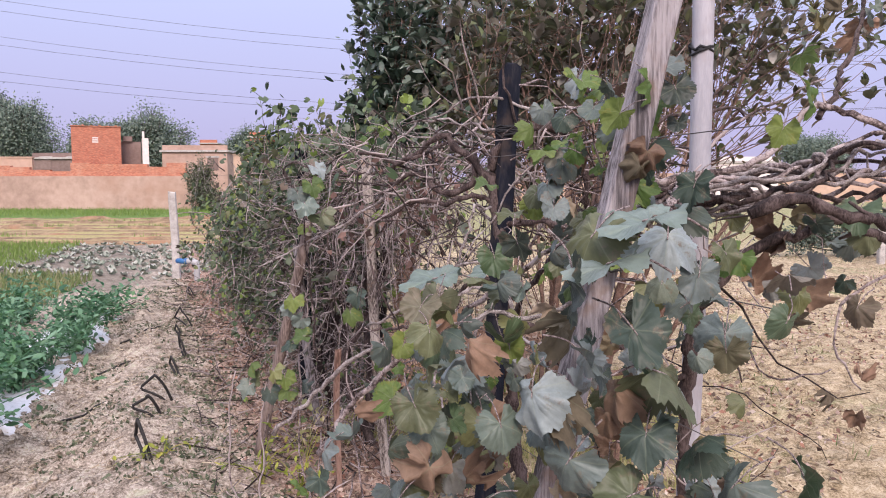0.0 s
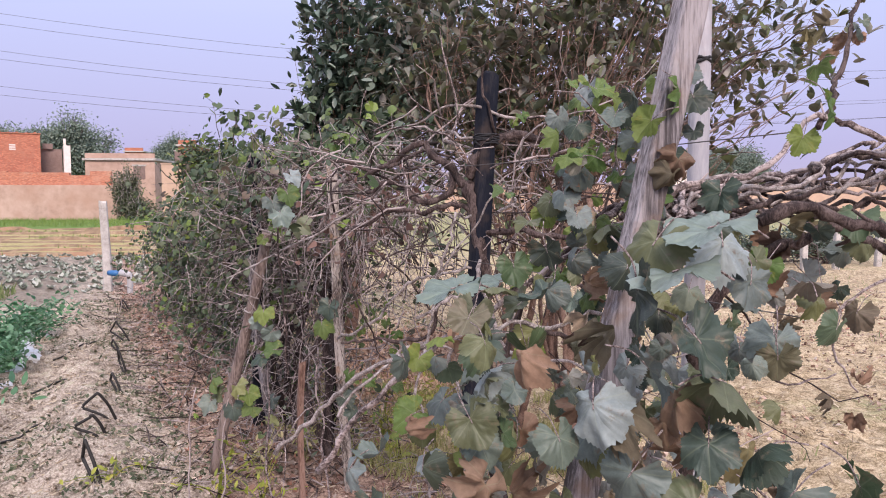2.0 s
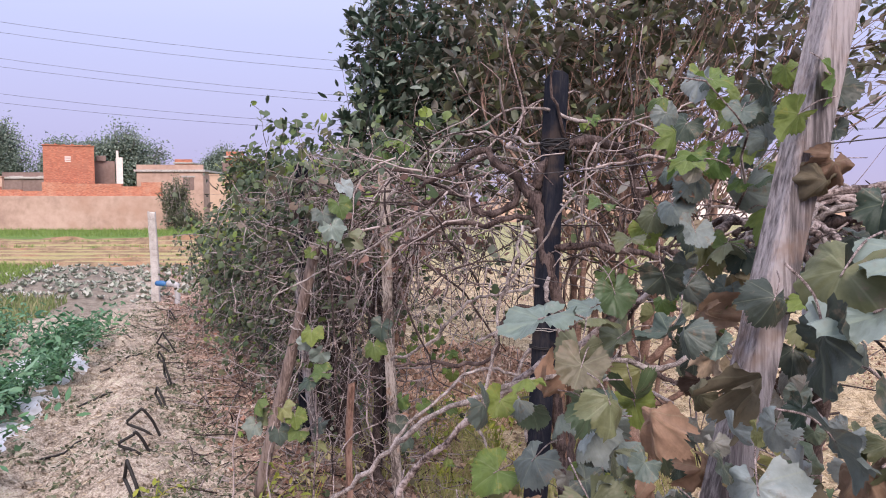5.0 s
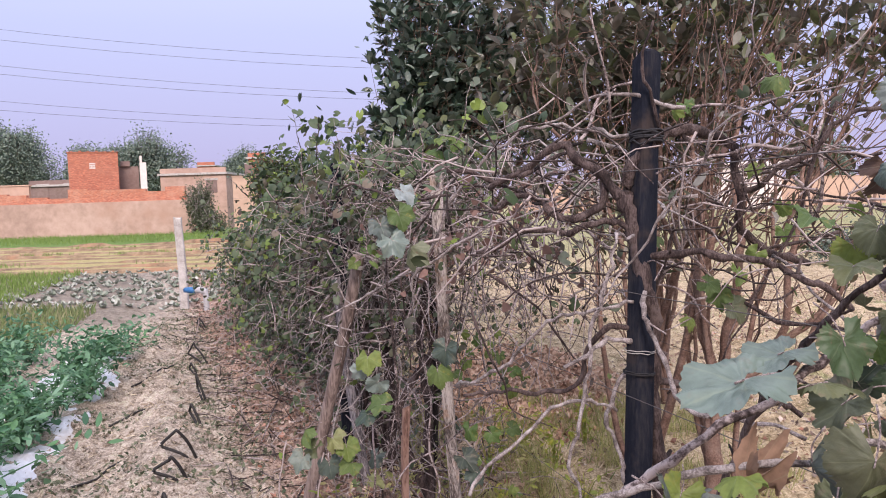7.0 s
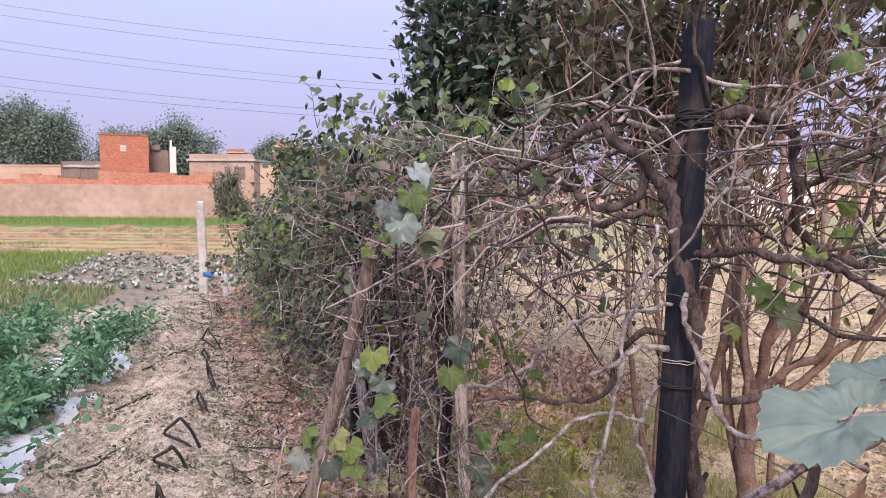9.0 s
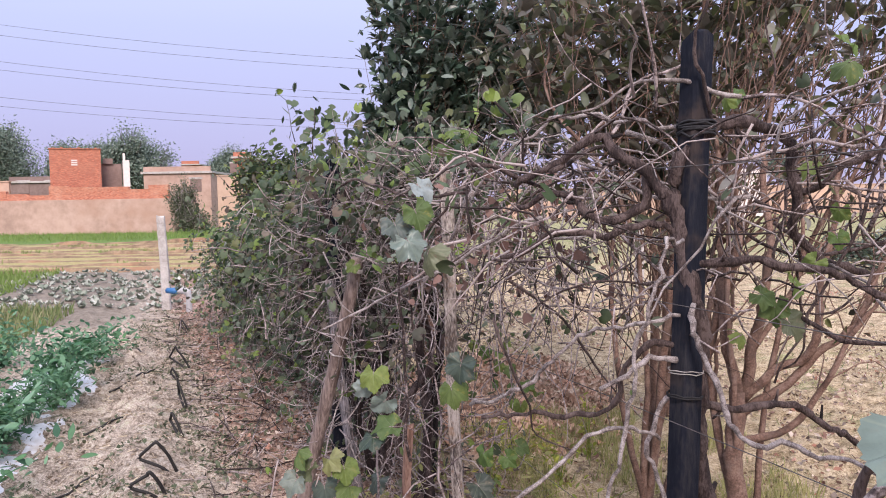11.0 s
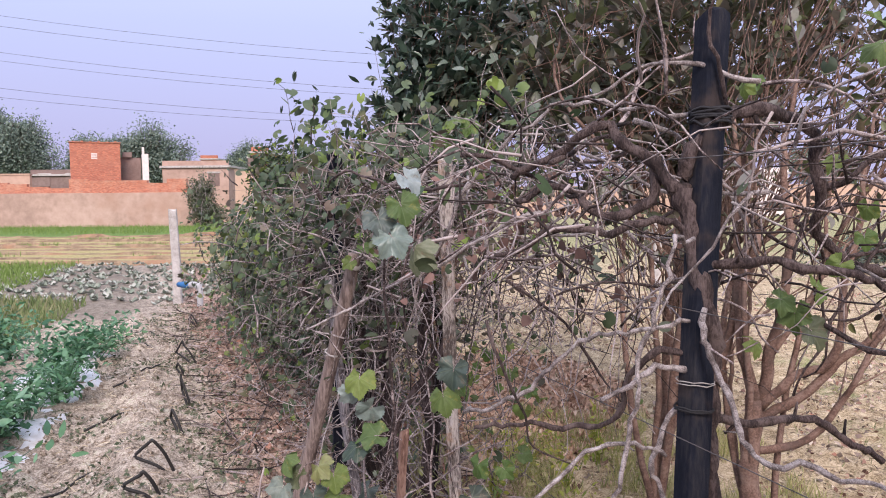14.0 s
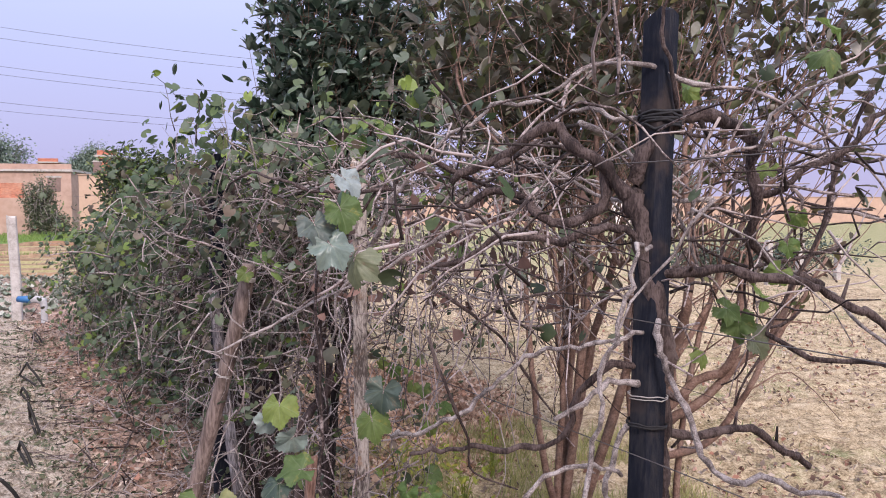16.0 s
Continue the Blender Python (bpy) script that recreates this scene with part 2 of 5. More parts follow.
DRYLEAF = foliage("withered_leaf", [(0.07, 0.045, 0.038), (0.17, 0.11, 0.075), (0.30, 0.19, 0.13), (0.12, 0.10, 0.07), (0.22, 0.19, 0.09), (0.36, 0.28, 0.22)], "object", rough=0.8, sheer=0.25, scale=7.0)
DRYMASS = foliage("withered_foliage", [(0.06, 0.038, 0.033), (0.16, 0.095, 0.08), (0.27, 0.17, 0.145), (0.10, 0.065, 0.055)], sheer=0.25, rough=0.85)
MASSLEAF = foliage("grape_foliage", [(0.02, 0.034, 0.016), (0.055, 0.075, 0.038), (0.10, 0.13, 0.08), (0.07, 0.055, 0.042), (0.04, 0.07, 0.025), (0.15, 0.11, 0.085), (0.05, 0.085, 0.03), (0.19, 0.22, 0.17), (0.03, 0.05, 0.025), (0.19, 0.28, 0.06), (0.03, 0.04, 0.022), (0.09, 0.12, 0.06), (0.20, 0.16, 0.13), (0.05, 0.07, 0.035)], sheer=0.25)
FARVINE = foliage("green_grape_foliage", [(0.025, 0.05, 0.024), (0.05, 0.085, 0.04), (0.09, 0.13, 0.065), (0.035, 0.06, 0.032), (0.12, 0.16, 0.075), (0.045, 0.075, 0.04), (0.20, 0.28, 0.06), (0.085, 0.07, 0.05), (0.03, 0.05, 0.03), (0.15, 0.18, 0.13)], sheer=0.25)
DARKLEAF = foliage("dark_tree_leaf", [(0.025, 0.05, 0.035), (0.05, 0.085, 0.06), (0.09, 0.13, 0.09), (0.17, 0.205, 0.17), (0.04, 0.07, 0.045)], sheer=0.2, rough=0.32, spec=0.6)
# the palest tones paint light reflected off some of the leaves
BROWNLEAF = foliage("dull_tree_leaf", [(0.045, 0.058, 0.035), (0.095, 0.097, 0.067), (0.16, 0.132, 0.104), (0.075, 0.10, 0.055), (0.23, 0.20, 0.165), (0.115, 0.11, 0.08), (0.14, 0.17, 0.07), (0.055, 0.062, 0.04), (0.28, 0.265, 0.235)], sheer=0.3, rough=0.4, spec=0.5)
SHRUBLEAF = foliage("shrub_leaf", [(0.05, 0.065, 0.025), (0.10, 0.12, 0.04), (0.20, 0.19, 0.08), (0.10, 0.075, 0.05), (0.05, 0.05, 0.035), (0.15, 0.11, 0.08), (0.07, 0.09, 0.035)], sheer=0.35)
# pale and greyish: the haze of distance is put into the leaf colour
FARLEAF = foliage("hazed_tree_foliage", [(0.11, 0.155, 0.13), (0.17, 0.225, 0.18), (0.25, 0.30, 0.235)], sheer=0.15, rough=0.8, scale=3.0)
CROPLEAF = foliage("crop_leaf", [(0.03, 0.095, 0.05), (0.09, 0.22, 0.115), (0.20, 0.35, 0.215), (0.06, 0.16, 0.07), (0.12, 0.26, 0.11)], sheer=0.35, rough=0.4)
PALEGRASS = foliage("yellowing_grass", [(0.30, 0.31, 0.11), (0.46, 0.43, 0.20), (0.22, 0.25, 0.08), (0.58, 0.50, 0.30)], sheer=0.4, rough=0.8)
GRASSLEAF = foliage("grass_blade", [(0.10, 0.145, 0.05), (0.15, 0.20, 0.075), (0.22, 0.25, 0.11), (0.30, 0.28, 0.16)], sheer=0.3, rough=0.8)
FIELDGREEN = foliage("field_crop", [(0.12, 0.19, 0.04), (0.17, 0.26, 0.06), (0.23, 0.31, 0.10)], sheer=0.3, rough=0.8)
CABBAGE = foliage("cabbage_leaf", [(0.15, 0.19, 0.14), (0.26, 0.29, 0.23), (0.48, 0.48, 0.43), (0.13, 0.17, 0.11)], sheer=0.2, rough=0.6)
STRAW = foliage("dry_straw", [(0.40, 0.33, 0.23), (0.58, 0.50, 0.38), (0.28, 0.21, 0.15), (0.46, 0.38, 0.28)], sheer=0.2, rough=0.9)
LITTER = foliage("fallen_leaf", [(0.09, 0.05, 0.04), (0.28, 0.165, 0.125), (0.42, 0.32, 0.265), (0.13, 0.09, 0.075), (0.60, 0.51, 0.44), (0.37, 0.18, 0.125), (0.10, 0.07, 0.06), (0.25, 0.20, 0.17)], sheer=0.15, rough=0.9)
# paler version of LITTER: sunlight on the drift is put into the colour
DRIFT = foliage("sunlit_fallen_leaf", [(0.42, 0.25, 0.17), (0.62, 0.43, 0.31), (0.30, 0.17, 0.115), (0.70, 0.55, 0.43), (0.52, 0.30, 0.20)], sheer=0.2, rough=0.9)
WEEDLEAF = foliage("weed_leaf", [(0.05, 0.07, 0.04), (0.10, 0.125, 0.075), (0.17, 0.18, 0.12), (0.08, 0.085, 0.05)], sheer=0.25, rough=0.8)
YELLOWWEED = foliage("yellow_weed", [(0.26, 0.32, 0.05), (0.40, 0.41, 0.07), (0.17, 0.24, 0.05), (0.50, 0.45, 0.10)], sheer=0.4)
RUBBER = surface("black_drip_pipe", [(0.012, 0.012, 0.013), (0.03, 0.028, 0.027)], 20.0, rough=0.6, bump=0.1)
BLUEPIPE = surface("blue_plastic", [(0.025, 0.10, 0.25), (0.04, 0.15, 0.34)], 10.0, rough=0.45, bump=0.1)
GREYPIPE = surface("grey_plastic", [(0.30, 0.30, 0.31), (0.40, 0.40, 0.41)], 10.0, rough=0.5, bump=0.1)
MULCH = surface("mulch_film", [(0.52, 0.54, 0.60), (0.72, 0.74, 0.80)], 5.0, rough=0.35, bump=0.5, stain=(0.42, 0.36, 0.29))
WIRE = surface("galvanised_wire", [(0.06, 0.055, 0.055), (0.14, 0.13, 0.13)], 40.0, rough=0.6, metal=0.3, bump=0.1)
CABLE = surface("power_cable", [(0.05, 0.05, 0.06), (0.09, 0.09, 0.10)], 3.0, rough=0.6, bump=0.05)
TIE = surface("black_twine", [(0.012, 0.012, 0.014), (0.03, 0.03, 0.033)], 60.0, rough=0.8)
PALETIE = surface("pale_twine", [(0.28, 0.26, 0.25), (0.42, 0.40, 0.38)], 60.0, rough=0.8)


# ---- building tools ----
RNG = np.random.default_rng(7)


class Geo:
    """Gathers vertices and faces for one mesh."""

    def __init__(self):
        self.v, self.f, self.n = [], [], 0

    def add(self, verts, faces):
        verts = np.asarray(verts, float)
        self.v.append(verts)
        self.f += [[i + self.n for i in f] for f in faces]
        self.n += len(verts)
        return self

    def mesh(self, name, smooth=True):
        me = bpy.data.meshes.new(name)
        me.from_pydata(np.concatenate(self.v).tolist(), [], self.f)
        if smooth:
            me.polygons.foreach_set("use_smooth", [True] * len(me.polygons))
        me.update()
        return me


def even_mesh(name, verts, faces, smooth=True):
    """A mesh of faces that all have the same number of corners, from arrays."""
    me = bpy.data.meshes.new(name)
    nf, k = faces.shape
    me.vertices.add(len(verts))
    me.vertices.foreach_set("co", verts.astype(np.float32).ravel())
    me.loops.add(nf * k)
    me.loops.foreach_set("vertex_index", faces.astype(np.int32).ravel())
    me.polygons.add(nf)
    me.polygons.foreach_set("loop_start", np.arange(0, nf * k, k, dtype=np.int32))
    me.polygons.foreach_set("use_smooth", [smooth] * nf)
    me.update(calc_edges=True)
    return me


def part(name, mesh, material, parent=None, label=""):
    me = mesh.mesh(name) if isinstance(mesh, Geo) else mesh
    if material and not me.materials:
        me.materials.append(material)
    ob = new(name, me)
    ob.parent = parent
    return tagged(ob, label) if label else ob


def thing(name, at, label, category, group="", kind=""):
    ob = new(name)
    ob.empty_display_size = 0.1
    ob.location = at
    return tagged(ob, label, category, group, kind)


def smooth_line(pts, step=0.03, wobble=0.0, rng=RNG):
    """A Catmull-Rom line through the points, with a little wobble."""
    p = np.asarray(pts, float)
    p = np.vstack([2 * p[0] - p[1], p, 2 * p[-1] - p[-2]])
    out = []
    for i in range(1, len(p) - 2):
        n = max(2, int(np.linalg.norm(p[i + 1] - p[i]) / step))
        t = np.linspace(0, 1, n, endpoint=False)[:, None]
        a, b, c, d = p[i - 1], p[i], p[i + 1], p[i + 2]
        out.append(0.5 * (2 * b + (c - a) * t + (2 * a - 5 * b + 4 * c - d) * t ** 2 + (3 * b - a - 3 * c + d) * t ** 3))
    out = np.vstack(out + [p[-2:-1]])
    if wobble:
        w = rng.normal(0, wobble, out.shape)
        w[1:-1] = (w[:-2] + w[1:-1] + w[2:]) / 1.8
        w[0] = w[-1] = 0
        out += w
    return out


def tube(geo, pts, r0, r1=None, k=6, knots=0.0, rng=RNG):
    """A tapered round stem along a line, with swellings."""
    p = np.asarray(pts, float)
    n = len(p)
    r = np.linspace(r0, r0 if r1 is None else r1, n)
    if knots:
        r = r * (1 + knots * rng.uniform(-1, 1, n))
    t = np.gradient(p, axis=0)
    t /= np.linalg.norm(t, axis=1)[:, None] + 1e-9
    ref = np.array([0.0, 0.0, 1.0]) if abs(t[:, 2]).mean() < 0.8 else np.array([1.0, 0.0, 0.0])
    a = np.cross(t, ref)
    a /= np.linalg.norm(a, axis=1)[:, None] + 1e-9
    b = np.cross(t, a)
    ang = np.linspace(0, 2 * math.pi, k, endpoint=False)
    ring = a[:, None] * np.cos(ang)[None, :, None] + b[:, None] * np.sin(ang)[None, :, None]
    v = (p[:, None] + ring * r[:, None, None]).reshape(-1, 3)
    f = [[i * k + j, i * k + (j + 1) % k, (i + 1) * k + (j + 1) % k, (i + 1) * k + j] for i in range(n - 1) for j in range(k)]
    f += [list(range(k))[::-1], [(n - 1) * k + j for j in range(k)]]
    geo.add(v, f)
    return geo


def box(geo, lo, hi, turn=0.0, about=(0, 0)):
    x0, y0, z0 = lo
    x1, y1, z1 = hi
    v = np.array([(x, y, z) for z in (z0, z1) for x, y in ((x0, y0), (x1, y0), (x1, y1), (x0, y1))], float)
    if turn:
        c, s = math.cos(radians(turn)), math.sin(radians(turn))
        q = v[:, :2] - about
        v[:, :2] = np.stack([q[:, 0] * c - q[:, 1] * s, q[:, 0] * s + q[:, 1] * c], 1) + about
    geo.add(v, [[3, 2, 1, 0], [4, 5, 6, 7], [0, 1, 5, 4], [1, 2, 6, 5], [2, 3, 7, 6], [3, 0, 4, 7]])
    return geo


LEAF_V = np.array([(0, 0, 0), (-0.17, 0.22, 0.05), (0, 0.25, 0), (0.17, 0.22, 0.05), (-0.23, 0.52, 0.04), (0, 0.55, -0.02), (0.23, 0.52, 0.04), (-0.14, 0.8, 0.0), (0, 0.8, -0.06), (0.14, 0.8, 0.0), (0, 1, -0.14)])
LEAF_F = np.array([(0, 2, 1), (0, 3, 2), (1, 2, 4), (2, 5, 4), (2, 3, 6), (2, 6, 5), (4, 5, 7), (5, 8, 7), (5, 6, 9), (5, 9, 8), (7, 8, 10), (8, 9, 10)])


VEINS = (0.0, 1.05, -1.05, 2.05, -2.05)


def grape_shape(fine, rng, curl=0.16, fold=0.0, ruffle=0.05, droop=0.0, deep=0.0):
    """A vine leaf about 1 across, stalk at the origin: rounded lobes, toothed margin, sunken veins."""
    n = 73 if fine else 14
    rings = (0.22, 0.48, 0.76, 1.0) if fine else (0.55, 1.0)
    a = np.linspace(-2.72, 2.72, n)
    r = 0.42 - deep * 0.6 + (0.075 + deep) * np.exp(-(a / 0.36) ** 2) + (0.045 + deep) * np.exp(-((abs(a) - 1.05) / 0.34) ** 2) + 0.05 * np.exp(-((abs(a) - 2.05) / 0.4) ** 2)
    r = r * (1 + 0.05 * np.sin(a * 1.0 + rng.uniform(0, 6)) + 0.03 * rng.normal(0, 1, n) * (1 if fine else 2))
    if fine:
        r = r + np.where(np.arange(n) % 2, 0.014, -0.014) * rng.uniform(0.4, 1.6, n)
    ph, s0 = rng.uniform(0, 6), rng.uniform(0, 50)
    v = [(0, 0, 0)]
    for q in rings:
        for ang, rr in zip(a, r):
            x, y = math.sin(ang) * rr * q, math.cos(ang) * rr * q + 0.05 * q
            z = fold * abs(x) - curl * (x * x * 1.4 + y * y) * 1.3 - droop * max(0.0, y) ** 2
            if fine:
                z -= 0.02 * q * max(math.exp(-((ang - k) / 0.13) ** 2) for k in VEINS)
                z += ruffle * math.sin(ang * 5.2 + ph) * q ** 3 + ruffle * 1.1 * noise.noise((x * 5 + s0, y * 5, 0)) + 0.03 * noise.noise((x * 13 + s0, y * 13, 3))
            v.append((x, y, z))
    f = [(0, 1 + i + 1, 1 + i) for i in range(n - 1)]
    for k in range(len(rings) - 1):
        o, p = 1 + k * n, 1 + (k + 1) * n
        for i in range(n - 1):
            f += [(o + i, o + i + 1, p + i), (o + i + 1, p + i + 1, p + i)]
    return np.array(v), np.array(f)


def turns(n, rng, up=0.6, lean=None):
    """n random leaf frames whose normals lean upwards."""
    nor = rng.normal(0, 1, (n, 3))
    nor /= np.linalg.norm(nor, axis=1)[:, None]
    nor[:, 2] = abs(nor[:, 2]) * 0.6 + up
    if lean is not None:
        nor += lean
    nor /= np.linalg.norm(nor, axis=1)[:, None]
    t = np.cross(nor, rng.normal(0, 1, (n, 3)))
    t /= np.linalg.norm(t, axis=1)[:, None] + 1e-9
    return np.stack([t, np.cross(nor, t), nor], 2)


def leaves_mesh(name, shape, at, size, rng, up=0.5, lean=None, frames_=None):
    tv, tf = shape
    n = len(at)
    m = turns(n, rng, up, lean) if frames_ is None else frames_
    own = np.stack([rng.uniform(0.65, 1.1, n), rng.uniform(0.85, 1.1, n), rng.uniform(-0.8, 2.6, n)], 1) if frames_ is None else np.ones((n, 3))
    v = np.einsum("nij,nkj->nki", m, tv[None] * own[:, None]) * size[:, None, None] + at[:, None]
    f = tf[None] + (np.arange(n) * len(tv))[:, None, None]
    return even_mesh(name, v.reshape(-1, 3), f.reshape(-1, tf.shape[1]))


SIMPLE = (LEAF_V, LEAF_F)
SPRAY = (np.array([(0, 0, 0), (-0.32, 0.5, 0.06), (0.32, 0.5, 0.06), (0, 1, -0.1)]), np.array([(0, 2, 1), (1, 2, 3)]))
VINE_LOW = grape_shape(False, RNG, 0.3, 0.12)
CRUMPLED = (np.array([(0, 0, 0.02), (-0.42, 0.18, 0.16), (-0.22, 0.62, -0.08), (0.05, 0.95, 0.2), (0.36, 0.55, -0.05), (0.40, 0.1, 0.22), (0.03, 0.42, 0.06)]), np.array([(0, 6, 1), (1, 6, 2), (2, 6, 3), (3, 6, 4), (4, 6, 5), (5, 6, 0)]))

# the vine row runs along U; A is along it, B across it (to the right)
U, N = np.array([-0.371, 0.928]), np.array([0.928, 0.371])


def rowp(a, b, z):
    q = np.array([1.2, 0.0]) + U * a + N * b
    return np.array([q[0], q[1], z])


# ---- the ground: one sheet to the horizon ----
def spread(lo, hi, step, far_lo, far_hi):
    c = list(np.arange(lo, hi + 1e-6, step))
    d, x = step, c[-1]
    while x < far_hi:
        d = min(d * 1.25, 60)
        x += d
        c.append(x)
    d, x = step, c[0]
    while x > far_lo:
        d = min(d * 1.25, 60)
        x -= d
        c.insert(0, x)
    return np.array(c)


def ground_height(x, y):
    s = x + 0.4 * y
    h = 0.0
    h += 0.10 * math.exp(-((s + 0.05 + 0.12 * noise.noise((y * 0.9, 2.0, 0))) / 0.24) ** 2) * (y < 11) + 0.06 * math.exp(-((x + 0.243 * y + 2.0) / 0.36) ** 4) * (y < 8.6)
    h -= 0.03 * math.exp(-((x + 0.243 * y + 1.35) / 0.16) ** 2) * (y < 9)
    if abs(x) < 14 and -4 < y < 22:
        h += 0.045 * noise.noise((x * 1.9, y * 1.9, 0)) + 0.035 * noise.noise((x * 5, y * 5, 3)) + 0.032 * noise.noise((x * 13, y * 13, 7)) + 0.02 * noise.noise((x * 27, y * 27, 5))
    return h


gx, gy = spread(-5.2, 3.0, 0.042, -900, 900), spread(2.2, 11.0, 0.042, -900, 1500)
gv = np.array([(x, y, ground_height(x, y)) for y in gy for x in gx])
nx = len(gx)
ii, jj = np.meshgrid(np.arange(len(gy) - 1), np.arange(nx - 1), indexing="ij")
q0 = (ii * nx + jj).ravel()
ground = part("ground", even_mesh("ground", gv, np.stack([q0, q0 + 1, q0 + nx + 1, q0 + nx], 1)), GROUND)
tagged(ground, "sandy field soil with a trodden path, dry stubble and fallen leaves", "ground", kind="structure")


def earth_bund(y, h, seed, material, x0=-70.0, x1=-3.0):
    """A low uneven ridge of soil between two plots."""
    xs = np.arange(x0, x1, 0.4)
    v = []
    for x in xs:
        k = h * (0.55 + 0.9 * noise.noise((x * 0.7, seed, 0)) + 0.4 * noise.noise((x * 2.5, seed, 5)))
        yy = y + 0.2 * noise.noise((x * 0.3, seed, 2))
        v += [(x, yy - 0.32, -0.04), (x, yy - 0.1, max(0.02, k)), (x, yy + 0.12, max(0.02, k * 0.9)), (x, yy + 0.4, -0.04)]
    i, j = np.meshgrid(np.arange(len(xs) - 1), np.arange(3), indexing="ij")
    q = (i * 4 + j).ravel()
    tagged(part("earth_bund", even_mesh("earth_bund", np.array(v), np.stack([q, q + 4, q + 5, q + 1], 1)), material), "low ridge of bare earth between field plots", "earth bund", "field bunds", "structure")


BUND = surface("bund_earth", [(0.09, 0.058, 0.035), (0.20, 0.135, 0.08), (0.34, 0.245, 0.15)], 2.5, stain=(0.30, 0.16, 0.09))
for i, (y, h) in enumerate(((19.9, 0.16), (21.6, 0.09), (23.4, 0.12), (25.2, 0.08), (26.6, 0.16), (28.4, 0.09), (30.4, 0.14), (32.0, 0.1), (34.0, 0.2))):
    earth_bund(y, h * 0.95, i * 3.7, BUND)

# ---- far walls and houses ----
def brick_material(name, cols, mortar, scale, stain):
    m, n, l, p = nodes_of(name)
    co = n.new("ShaderNodeTexCoord").outputs["Object"]
    sep = n.new("ShaderNodeSeparateXYZ")
    l.new(co, sep.inputs[0])
    comb = n.new("ShaderNodeCombineXYZ")
    l.new(math_of(n, l, "ADD", sep.outputs["X"], sep.outputs["Y"]), comb.inputs[0])
    l.new(sep.outputs["Z"], comb.inputs[1])
    b = n.new("ShaderNodeTexBrick")
    l.new(comb.outputs[0], b.inputs["Vector"])
    b.inputs["Scale"].default_value = scale * 1.7
    b.inputs["Brick Width"].default_value, b.inputs["Row Height"].default_value, b.inputs["Mortar Size"].default_value = 0.24, 0.085, 0.012
    for k, c in zip(("Color1", "Color2", "Mortar"), (*cols, mortar)):
        b.inputs[k].default_value = (*c, 1)
    t = noise_of(n, l, co, 0.8, 6, 0.7)
    colour = mixed(n, l, math_of(n, l, "MULTIPLY", step_of(n, l, t.outputs["Fac"], 0.45, 0.7), 0.6), b.outputs["Color"], stain)
    l.new(colour, p.inputs["Base Color"])
    p.inputs["Roughness"].default_value = 0.9
    bp = n.new("ShaderNodeBump")
    bp.inputs["Strength"].default_value, bp.inputs["Distance"].default_value = 0.5, 0.01
    l.new(b.outputs["Fac"], bp.inputs["Height"])
    bp.invert = True
    l.new(bp.outputs[0], p.inputs["Normal"])
    return m


BRICKWORK = brick_material("brickwork", ((0.36, 0.10, 0.06), (0.60, 0.22, 0.13)), (0.30, 0.15, 0.11), 1.0, (0.40, 0.17, 0.115))
OLDBRICK = brick_material("salted_brickwork", ((0.34, 0.10, 0.06), (0.56, 0.22, 0.13)), (0.36, 0.19, 0.14), 1.0, (0.52, 0.31, 0.22))


def wall_run(name, x0, x1, y, z0, z1, material, label, thick=0.25, cope=0.0, ragged=0.0, parent=None, rng=RNG):
    """A straight wall facing the field, with an uneven top where it is unfinished."""
    g = Geo()
    n = max(1, int((x1 - x0) / 1.2)) if ragged else 1
    xs = np.linspace(x0, x1, n + 1)
    for i in range(n):
        top = z1 + (rng.integers(-2, 3) * ragged if ragged else 0)
        box(g, (xs[i], y, z0), (xs[i + 1], y + thick, top))
    if cope:
        box(g, (x0 - 0.05, y - 0.05, z1 + 0.002), (x1 + 0.05, y + thick + 0.05, z1 + cope))
    ob = part(name, g.mesh(name, False), material, parent)
    return ob if parent else tagged(ob, label, "wall", kind="structure")


wall_run("wall_north", -60, -15.9, 47.0, -0.05, 2.1, PLASTER, "long field wall of weathered cement plaster", 0.25)
wall_run("wall_north_brick", -23.6, -16.3, 47.26, -0.05, 2.78, OLDBRICK, "bare brick wall rising behind the plastered field wall", 0.3, ragged=0.085)
wall_run("wall_north_brick_low", -26.2, -23.61, 47.26, -0.05, 2.5, OLDBRICK, "lower stretch of bare brick wall before the brick house", 0.3, ragged=0.085)
wall_run("wall_north_brick_high", -60, -26.21, 47.26, -0.05, 2.6, OLDBRICK, "long stretch of salt-stained bare brick wall", 0.3, ragged=0.085)
wall_run("wall_west", -60, -26.7, 48.5, -0.05, 3.3, TAN, "tan rendered yard wall with a plain top", 0.25, cope=0.08)
wall_run("wall_east", -14.6, -4.0, 52.0, -0.05, 3.6, TAN, "tan rendered house wall behind the vine row", 0.25, cope=0.06)


